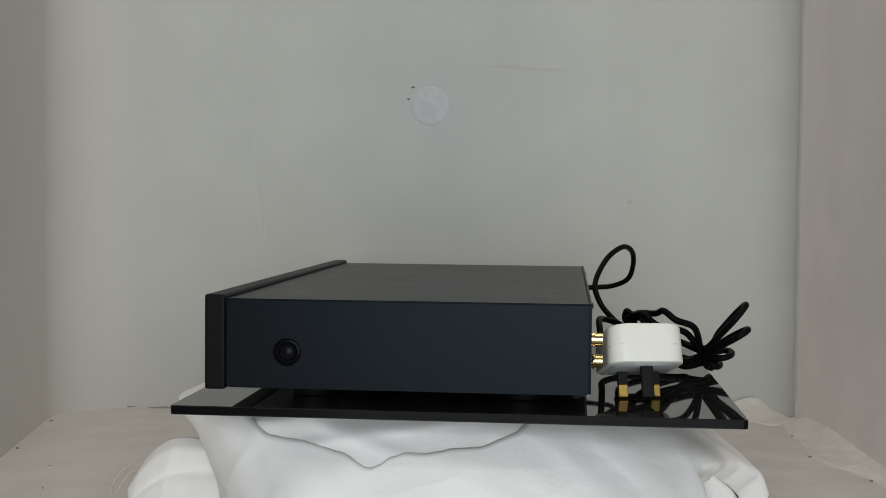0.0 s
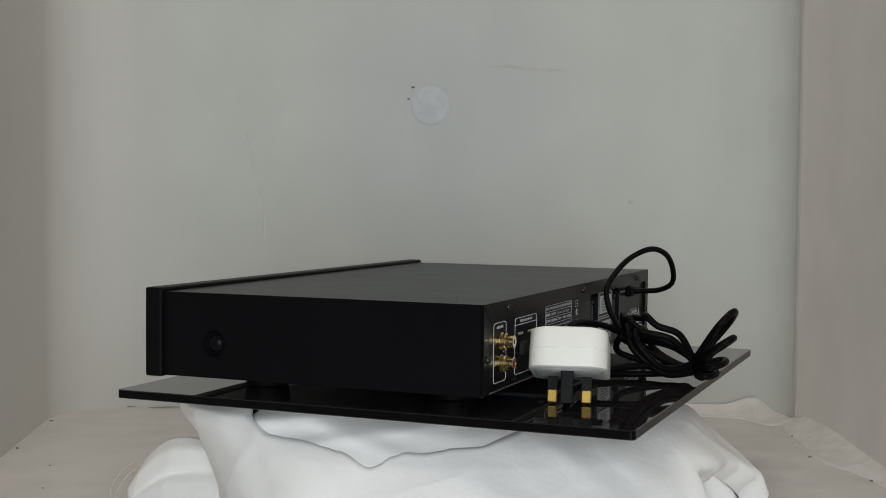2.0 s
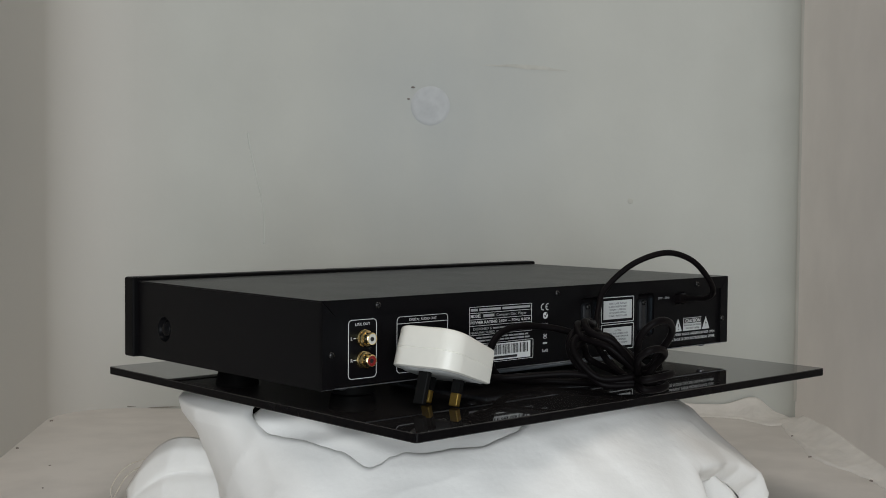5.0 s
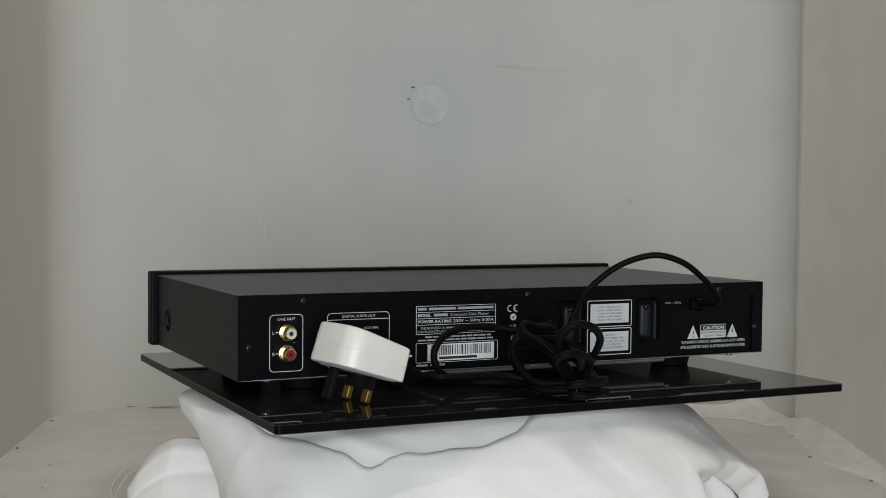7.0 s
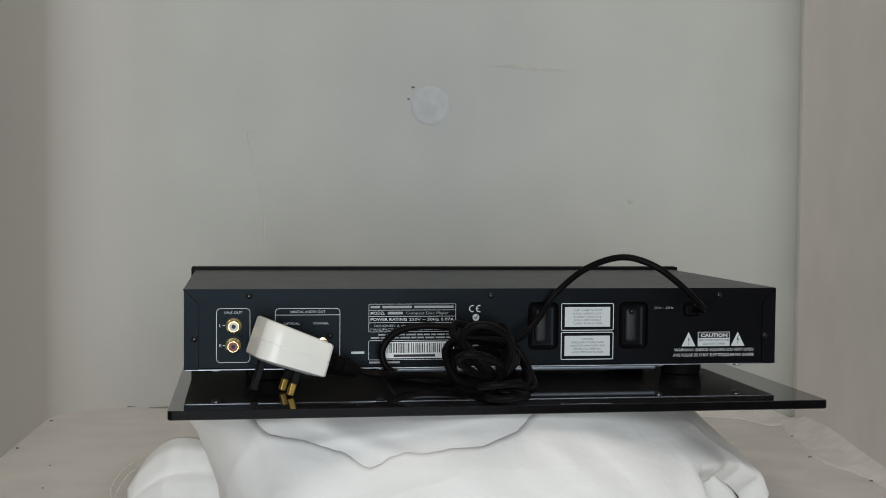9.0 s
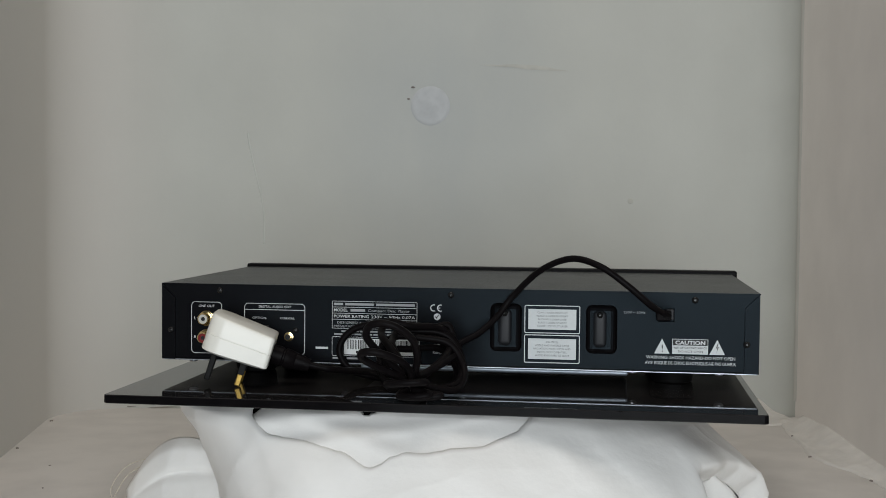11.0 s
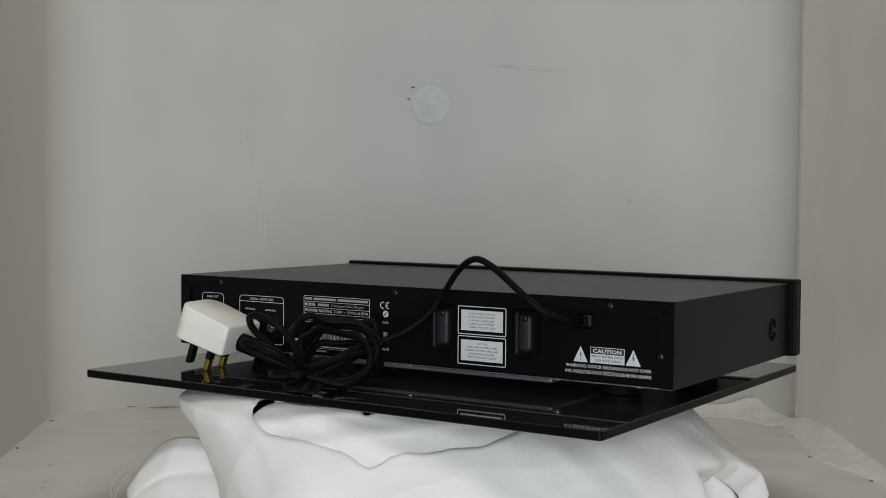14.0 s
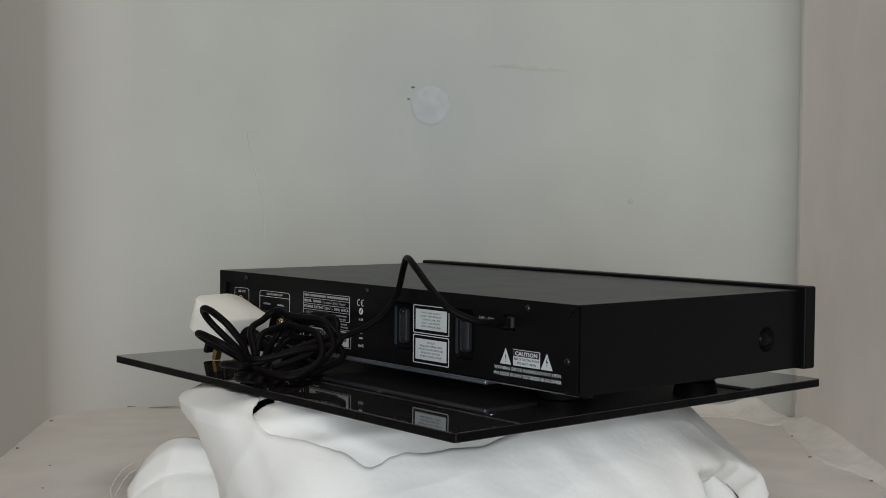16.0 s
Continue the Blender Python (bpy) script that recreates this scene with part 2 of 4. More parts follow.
def turntable():
    t = tagged(new("turntable"), "black display turntable under the white cloth", "turntable")
    t.location = (0, 0, BASE)
    part("base", lathe([(0, 0), (0.118, 0), (0.12, 0.003), (0.12, 0.07), (0.117, 0.075), (0, 0.075)], 48), RUBBER, t)
    p = part("platter", lathe([(0, 0.0755), (0.168, 0.0755), (0.171, 0.078), (0.171, 0.098), (0.168, 0.1008), (0, 0.1008)], 64), RUBBER, t)
    return t, p


W, H0, H1, DEPTH = 0.4356, 0.0133, 0.070, 0.2438


def at(ob):
    """Puts a part, built in plate coordinates, into its thing's space."""
    ob.data.transform(Matrix.Translation((-AX, -AY, 0)))
    return ob


def ring_print(name, x0, x1, z0, z1, r, line, parent, mat=None, y=-0.0001):
    bm = bmesh.new()
    cx, cz, w, h = (x0 + x1) / 2, (z0 + z1) / 2, x1 - x0, z1 - z0
    o = [bm.verts.new((cx + a, y - 0.0002, cz + b)) for a, b in outline(w, h, r)]
    i = [bm.verts.new((cx + a, y - 0.0002, cz + b)) for a, b in outline(w - 2 * line, h - 2 * line, max(r - line, 0.0001))]
    n = len(o)
    fs = [bm.faces.new((o[k], o[(k + 1) % n], i[(k + 1) % n], i[k])) for k in range(n)]
    g = bmesh.ops.extrude_face_region(bm, geom=fs)
    bmesh.ops.translate(bm, verts=[v for v in g["geom"] if isinstance(v, bmesh.types.BMVert)], vec=(0, 0.0002, 0))
    bmesh.ops.recalc_face_normals(bm, faces=bm.faces)
    return at(part(name, bm, mat or INK, parent))


def bar_print(name, x0, x1, z0, z1, parent, mat=None, y=-0.0001):
    return at(part(name, box(x0, x1, y - 0.0002, y, z0, z1), mat or INK, parent))


def text_print(words, x, z, size, parent, mat=None, width=None, y=-0.0002, bold=0.0, align="LEFT"):
    """Printed words that face the rear (-y), x to the right."""
    cu = bpy.data.curves.new("words", "FONT")
    cu.body, cu.size, cu.align_x, cu.offset, cu.extrude, cu.resolution_u = words, size, align, bold, 0.00005, 2
    tmp = new("words", cu)
    bpy.context.view_layer.update()
    me = bpy.data.meshes.new_from_object(tmp.evaluated_get(bpy.context.evaluated_depsgraph_get()))
    bpy.data.objects.remove(tmp)
    xs = [v.co.x for v in me.vertices]
    s = width / (max(xs) - min(xs)) if width else 1
    me.transform(Matrix.Translation((x - AX, y - AY, z)) @ Matrix.Rotation(radians(90), 4, "X") @ Matrix.Diagonal((s, 1, 1, 1)))
    me.materials.clear()
    me.materials.append(mat or INK)
    ob = new("lettering", me)
    ob.parent = parent
    return ob


def screw(parent, x, y, z, turn, r=0.0026, mat=None):
    bm = lathe([(r, -0.0004), (r, 0.0006), (r * 0.75, 0.0014), (r * 0.35, 0.0017), (r * 0.3, 0.0009), (0, 0.0008)], 14)
    moved(bm, Matrix.Translation((x, y, z)) @ turn)
    return at(part("screw", bm, mat or SCREW, parent, smooth="angle"))


REAR = Matrix.Rotation(radians(90), 4, "X")
SIDE_L = Matrix.Rotation(radians(-90), 4, "Y")
SIDE_R = Matrix.Rotation(radians(90), 4, "Y")
DOWN = Matrix.Rotation(radians(180), 4, "X")


def rca(parent, x, z, insert, long=1.0):
    bm = lathe([(0, 0), (0.0056, 0), (0.0056, 0.0016), (0.0047, 0.002), (0.0047, 0.0032), (0.0053, 0.0034), (0.0053, 0.0044), (0.0042, 0.0048), (0.0042, 0.0096), (0.0037, 0.01), (0.0034, 0.01), (0.0034, 0.0085)], 24)
    j = at(part("phono_jack", moved(bm, Matrix.Translation((x, 0, z)) @ REAR @ Matrix.Diagonal((min(1, long + 0.3), min(1, long + 0.3), long, 1))), GOLD, parent, "gold-plated phono jack", smooth="angle"))
    bm = lathe([(0.0034, 0.0085), (0.0034, 0.0098), (0.0016, 0.0098), (0.0014, 0.006), (0, 0.006)], 20)
    at(part("insert", moved(bm, Matrix.Translation((x, 0, z)) @ REAR @ Matrix.Diagonal((min(1, long + 0.3), min(1, long + 0.3), long, 1))), insert, j))
    bm = lathe([(0.0014, 0.0062), (0.0014, 0.0099), (0, 0.0099)], 12)
    at(part("socket", moved(bm, Matrix.Translation((x, 0, z)) @ REAR @ Matrix.Diagonal((min(1, long + 0.3), min(1, long + 0.3), long, 1))), BLACK, j))


def player():
    t = tagged(new("cd_player"), "black metal compact disc player standing on the glass plate", "player")
    # chassis with the rear panel
    chassis = at(part("chassis", box(0.0012, W - 0.0012, 0.0, 0.231, H0 + 0.0006, H1 - 0.0012, 0.0004, 1), METAL, t))
    cuts = []
    for x0, x1 in ((0.2460, 0.2688), (0.3147, 0.3368)):
        c = at(part("cutter", box(x0, x1, -0.02, 0.0045, 0.0250, 0.0598, 0.0045, 4), METAL))
        cuts.append(c)
    c = at(part("cutter", box(0.3655, 0.3768, -0.02, 0.004, 0.0488, 0.0588), METAL))
    cuts.append(c)
    carve(chassis, cuts)
    # raised posts in the two recesses
    for x0, x1 in ((0.2518, 0.2610), (0.3200, 0.3292)):
        at(part("recess_plate", box(x0, x1, 0.0015, 0.0046, 0.0295, 0.0550, 0.0029, 4), RIM, t, smooth="angle"))
        screw(t, (x0 + x1) / 2, 0.0014, 0.0525, REAR, 0.0022)
    # cover: top sheet, two sides, folded rear flange with mitred corners
    bm = box(-0.0006, W + 0.0006, -0.0012, 0.232, H1 - 0.0011, H1, 0.0004, 2)
    cover = at(part("top_cover", bm, METAL, t))
    for x0, x1, sx, nm in ((0, 0.0011, 0.0, "l"), (W - 0.0011, W, W, "r")):
        side = at(part("side_panel", box(x0, x1, -0.0012, 0.232, H0, H1 - 0.0011), METAL, t))
        turn = SIDE_L if nm == "l" else SIDE_R
        cut = at(part("cutter", moved(lathe([(0, -0.01), (0.0092, -0.01), (0.0092, 0.01), (0, 0.01)], 32), Matrix.Translation((sx, 0.1911, 0.0360)) @ turn), METAL))
        cut2 = at(part("cutter", moved(lathe([(0, -0.008), (0.0096, -0.008), (0.0096, 0.01), (0, 0.01)], 32), Matrix.Translation((sx, 0.1911, 0.0360)) @ turn), METAL))
        carve(side, [cut])
        carve(chassis, [cut2])
        dish = moved(lathe([(0.0094, -0.0004), (0.0094, 0.0001), (0.0089, 0.0001), (0.0080, -0.0030), (0.0072, -0.0036), (0.0064, -0.0034), (0.0058, -0.0016), (0.0042, -0.0002), (0.0022, 0.0005), (0, 0.0007)], 32), Matrix.Translation((sx, 0.1911, 0.0360)) @ turn)
        at(part("screw_dish", dish, DOME, t, "round recess with a domed screw", smooth="angle"))
    fl = 0.0100
    bm = bmesh.new()
    q = [(0, H1), (W, H1), (W - fl, H1 - fl), (fl, H1 - fl)]
    fs = [bm.faces.new([bm.verts.new((x, -0.0021, z)) for x, z in q])]
    g = bmesh.ops.extrude_face_region(bm, geom=fs)
    bmesh.ops.translate(bm, verts=[v for v in g["geom"] if isinstance(v, bmesh.types.BMVert)], vec=(0, 0.0020, 0))
    bmesh.ops.recalc_face_normals(bm, faces=bm.faces)
    at(part("rear_flange", bm, METAL, t))
    for s in (0, 1):
        q = [(0, H0), (0, H1 - 0.0006), (fl, H1 - fl - 0.0006), (fl, H0)]
        if s:
            q = [(W - x, z) for x, z in q]
        bm = bmesh.new()
        fs = [bm.faces.new([bm.verts.new((x, -0.0020, z)) for x, z in q])]
        g = bmesh.ops.extrude_face_region(bm, geom=fs)
        bmesh.ops.translate(bm, verts=[v for v in g["geom"] if isinstance(v, bmesh.types.BMVert)], vec=(0, 0.0019, 0))
        bmesh.ops.recalc_face_normals(bm, faces=bm.faces)
        at(part("side_flange", bm, METAL, t))
    # fascia, bottom edge, pan, feet
    at(part("fascia", box(-0.0044, 0.4412, 0.2305, DEPTH, 0.0118, 0.0726, 0.0016, 3), FASCIA, t, "black plastic front panel"))
    at(part("bottom_sheet", box(0.001, W - 0.001, 0.0006, 0.229, H0 - 0.0008, H0), METAL, t))
    at(part("bottom_edge", box(0.001, W - 0.001, -0.0011, 0.0004, H0 - 0.0005, H0 + 0.0001, 0.0001, 1), ZINC, t, "bare zinc edge of the bottom sheet"))
    at(part("bottom_pan", box(0.150, 0.345, 0.003, 0.110, 0.0090, H0 - 0.0008, 0.0018, 3), PAN, t, "raised zinc pan under the player"))
    for x in (0.060, 0.3776):
        for y in (0.0426, 0.185):
            bm = lathe([(0, PLATE_TOP), (0.0135, PLATE_TOP), (0.0148, 0.0018), (0.0168, 0.0115), (0.0160, H0 - 0.0008), (0, H0 - 0.0008)], 32)
            at(part("foot", moved(bm, Matrix.Translation((x, y, 0))), RUBBER, t, smooth="angle"))
    for x, z in ((0.0449, 0.0652), (0.2176, 0.0650), (0.3909, 0.0648)):
        screw(t, x, -0.0021, z, REAR, 0.0024)
    for x, z in ((0.0072, 0.0352), (0.4270, 0.0342)):
        screw(t, x, -0.0021, z, REAR, 0.0024)
    screw(t, 0.1021, 0, 0.0367, REAR, 0.0022)
    screw(t, 0.0395, 0, 0.0372, REAR, 0.0014)
    for x in (0.022, 0.1385, 0.2260, 0.348, 0.4088):
        screw(t, x, 0.006, H0 - 0.0008, DOWN, 0.0034, STEEL)
    # sockets
    rca(t, 0.0343, 0.0443, WHITE)
    rca(t, 0.0340, 0.0303, RED)
    rca(t, 0.0968, 0.0318, BLACK, 0.32)
    at(part("optical_socket", box(0.072, 0.082, -0.0035, 0, 0.031, 0.040, 0.0006, 1), BLACK, t, "black square optical socket"))
    # strain relief of the mains lead
    clamp = at(part("strain_relief", box(0.3640, 0.3745, -0.0055, 0.0035, 0.0500, 0.0572, 0.0008, 2), CORD, t, "black clamp where the mains lead leaves"))
    at(part("relief_rim", box(0.3712, 0.3762, -0.0022, 0.0005, 0.0505, 0.0580, 0.0004, 1), RIM, clamp))
    # printed boxes and words
    ring_print("printed_frame", 0.0222, 0.0458, 0.0179, 0.0564, 0.003, 0.0004, t)
    text_print("LINE OUT", 0.0278, 0.0524, 0.0026, t, width=0.0122)
    for s, z in (("L", 0.0432), ("R", 0.0290)):
        text_print(s, 0.0242, z, 0.0030, t)
        bar_print("printed_line", 0.0266, 0.0284, z + 0.0009, z + 0.0014, t)
    ring_print("printed_frame", 0.0630, 0.1091, 0.0184, 0.0562, 0.003, 0.0004, t)
    bar_print("printed_line", 0.0634, 0.1087, 0.0512, 0.0516, t)
    text_print("DIGITAL AUDIO OUT", 0.0738, 0.0528, 0.0025, t, width=0.0245)
    text_print("OPTICAL", 0.0690, 0.0446, 0.0022, t, width=0.0112)
    text_print("COAXIAL", 0.0900, 0.0446, 0.0022, t, width=0.0110)
    ring_print("printed_frame", 0.1294, 0.1926, 0.0388, 0.0590, 0.0006, 0.0003, t)
    for z in (0.0545, 0.0500, 0.0455):
        bar_print("printed_line", 0.1297, 0.1923, z - 0.00015, z + 0.00015, t)
    for x0, x1 in ((0.1308, 0.1375), (0.1392, 0.1605), (0.1622, 0.1908)):
        bar_print("maker_bar", x0, x1, 0.0559, 0.0576, t, DIMINK)
    text_print("MODEL", 0.1306, 0.0513, 0.0031, t, bold=0.00003)
    bar_print("type_bar", 0.1432, 0.1540, 0.0514, 0.0533, t, DIMINK)
    text_print("Compact Disc Player", 0.1560, 0.0514, 0.0028, t, DIMINK, width=0.0310)
    text_print("POWER RATING", 0.1306, 0.0468, 0.0030, t, width=0.0262, bold=0.00003)
    text_print("230V ~ 50Hz 0.07A", 0.1585, 0.0468, 0.0029, t, width=0.0325)
    text_print("DESIGNED &", 0.1330, 0.0424, 0.0024, t, DIMINK, width=0.0185)
    text_print("MANUFACTURED", 0.1306, 0.0398, 0.0024, t, DIMINK, width=0.0240)
    words = random.Random(9)
    for x0, x1, z in ((0.1530, 0.1890, 0.0426), (0.1565, 0.1900, 0.0400), (0.1365, 0.1890, 0.0363), (0.1310, 0.1905, 0.0341)):
        x = x0
        while x < x1 - 0.002:
            e = min(x1, x + words.uniform(0.0030, 0.0085))
            bar_print("small_print_bar", x, e, z, z + 0.0011, t, DIMINK)
            x = e + 0.0009
    ring_print("printed_frame", 0.1294, 0.1945, 0.0187, 0.0328, 0.001, 0.0003, t)
    tag = bar_print("serial_label", 0.1385, 0.1915, 0.0198, 0.0316, t, LABEL)
    rng = random.Random(4)
    x = 0.1410
    while x < 0.1890:
        wd = rng.choice((0.0003, 0.0005, 0.0008))
        bar_print("barcode_line", x, x + wd, 0.0238, 0.0308, tag, BLACK, -0.0004)
        x += wd + rng.choice((0.0004, 0.0006, 0.0009))
    bar_print("serial_bar", 0.1475, 0.1775, 0.0208, 0.0226, tag, BLACK, -0.0004)
    bar_print("small_print_bar", 0.1300, 0.1385, 0.0163, 0.0176, t, DIMINK)
    bar_print("small_print_bar", 0.1405, 0.1520, 0.0163, 0.0176, t, DIMINK)
    bar_print("printed_line", 0.1171, 0.1264, 0.0234, 0.0250, t, PAPER)
    # conformity marks
    for cx in (0.2048, 0.2098):
        bm = bmesh.new()
        a = [radians(70 + 220 * i / 14) for i in range(15)]
        o = [bm.verts.new((cx + 0.0026 * math.cos(k), -0.0003, 0.0553 + 0.0026 * math.sin(k))) for k in a]
        i2 = [bm.verts.new((cx + 0.0019 * math.cos(k), -0.0003, 0.0553 + 0.0019 * math.sin(k))) for k in a]
        for k in range(14):
            bm.faces.new((o[k], o[k + 1], i2[k + 1], i2[k]))
        at(part("mark", bm, INK, t))
    bar_print("mark", 0.2074, 0.2094, 0.0550, 0.0556, t)
    bm = lathe([(0.0025, 0), (0.0025, 0.0002), (0, 0.0002)], 20)
    disc = at(part("mark", moved(bm, Matrix.Translation((0.2073, -0.0001, 0.0489)) @ REAR), INK, t))
    for x, z, long, a in ((0.2066, 0.0484, 0.0009, 48), (0.2077, 0.0492, 0.0016, -55)):
        bm = box(-long, long, -0.0006, -0.0004, -0.0003, 0.0003)
        at(part("tick", moved(bm, Matrix.Translation((x, 0, z)) @ Matrix.Rotation(radians(a), 4, "Y")), BLACK, disc))
    text_print("N 29", 0.2045, 0.0416, 0.0026, t)
    for a in (35, -35):
        bm = box(-0.0024, 0.0024, -0.0003, -0.0001, -0.0002, 0.0002)
        at(part("mark", moved(bm, Matrix.Translation((0.2072, 0, 0.0337)) @ Matrix.Rotation(radians(a), 4, "Y")), INK, t))
    ring_print("mark", 0.2058, 0.2086, 0.0318, 0.0352, 0.0005, 0.0003, t)
    bar_print("mark", 0.2050, 0.2094, 0.0279, 0.0291, t, PAPER)
    text_print("RoHS", 0.2042, 0.0218, 0.0032, t, width=0.0062)
    # laser labels
    for z0, z1, lines in ((0.0387, 0.0589, ("CLASS 1 LASER PRODUCT", "KLASSE 1 LASER PRODUKT", "LUOKAN 1 LASER LAITE", "KLASS 1 LASER APPARAT", "CLASSE 1 PRODUIT LASER")),
                          (0.0173, 0.0377, ("CAUTION", "VISIBLE AND INVISIBLE LASER", "RADIATION WHEN OPEN AND", "INTERLOCKS DEFEATED.", "AVOID EXPOSURE TO BEAM"))):
        ring_print("label_border", 0.2707, 0.3105, z0, z1, 0.0012, 0.0006, t, PAPER)
        lab = bar_print("laser_label", 0.2735, 0.3078, z0 + 0.0028, z1 - 0.0028, t, PAPER)
        lab["label"] = "white laser warning label"
        for k, s in enumerate(lines):
            text_print(s, 0.2907, z1 - 0.0059 - 0.0024 * k, 0.0019, lab, GREY, y=-0.0004, align="CENTER")
    text_print("230V ~ 50Hz", 0.3412, 0.0543, 0.0025, t, DIMINK, width=0.0150)
    # shock warning
    for x0, glyph in ((0.3630, "!"), (0.4014, "z")):
        bm = bmesh.new()
        bm.faces.new([bm.verts.new(c) for c in ((x0, -0.0003, 0.0263), (x0 + 0.0108, -0.0003, 0.0263), (x0 + 0.0054, -0.0003, 0.0370))])
        tri = at(part("warning_triangle", bm, PAPER, t, "white warning triangle"))
        if glyph == "!":
            text_print("!", x0 + 0.0046, 0.0276, 0.0075, tri, BLACK, y=-0.0004)
        else:
            bm = bmesh.new()
            pts = [(0.0058, 0.0345), (0.0044, 0.0308), (0.0056, 0.0311), (0.0047, 0.0273), (0.0066, 0.0319), (0.0054, 0.0316), (0.0063, 0.0345)]
            bm.faces.new([bm.verts.new((x0 + a, -0.0004, b)) for a, b in pts])
            at(part("warning_bolt", bm, BLACK, tri))
    panel = bar_print("caution_panel", 0.3756, 0.4005, 0.0263, 0.0370, t, PAPER)
    bar_print("caution_header", 0.3760, 0.4001, 0.0325, 0.0366, panel, BLACK, -0.0004)
    text_print("CAUTION", 0.3776, 0.0332, 0.0037, panel, INK, width=0.0208, y=-0.0007, bold=0.0001)
    text_print("RISK OF ELECTRIC SHOCK", 0.3765, 0.0301, 0.0020, panel, BLACK, width=0.0232, y=-0.0004)
    text_print("DO NOT OPEN", 0.3795, 0.0274, 0.0022, panel, BLACK, width=0.0172, y=-0.0004)
    text_print("WARNING: SHOCK HAZARD-DO NOT OPEN", 0.3574, 0.0226, 0.0032, t, width=0.0619)
    text_print("AVIS: RISQUE DE CHOC ELECTRIQUE-NE PAS OUVRIR", 0.3566, 0.0187, 0.0032, t, width=0.0632)
    return t


# ---- plug and lead ----
TIP = Vector((0.0695, -0.0360, 0.0018))
EDIR = Vector((-0.978, -0.205, 0))
TILT = radians(17.5)


def plug_frame():
    e = EDIR.normalized()
    z = Vector((0, 0, 1))
    ee, up = e * math.cos(TILT) + z * math.sin(TILT), z * math.cos(TILT) - e * math.sin(TILT)
    side = up.cross(ee)
    base = TIP + up * 0.0177
    m = Matrix.Identity(4)
    for i, v in enumerate((ee, side, up)):
        m.col[i][:3] = v
    m.translation = base
    return m


def plug_section(off, z, n=10):
    """Outline of the plug body: blunt cable end, round earth end; x along the earth pin."""
    x0, x1, hw, r0, r1 = -0.0165 + off, 0.0315 - off, 0.0255 - off, 0.0028, 0.0125
    pts = []
    for cx, cy, r, a0 in ((x1 - r1, hw - r1, r1, 0), (x0 + r0, hw - r0, r0, 90), (x0 + r0, -hw + r0, r0, 180), (x1 - r1, -hw + r1, r1, 270)):
        for i in range(n + 1):
            a = radians(a0 + 90 * i / n)
            x = cx + r * math.cos(a)
            pts.append((x, cy + r * math.sin(a), z * (1 - 0.15 * (0.0315 - x) / 0.048) if z > 0.002 else z))
    return pts


def stack(sections):
    bm = bmesh.new()
    rings = [[bm.verts.new(p) for p in s] for s in sections]
    for a, b in zip(rings, rings[1:]):
        n = len(a)
        for i in range(n):
            bm.faces.new((a[i], a[(i + 1) % n], b[(i + 1) % n], b[i]))
    bm.faces.new(rings[0])
    bm.faces.new(rings[-1])
    bmesh.ops.recalc_face_normals(bm, faces=bm.faces)
    return bm


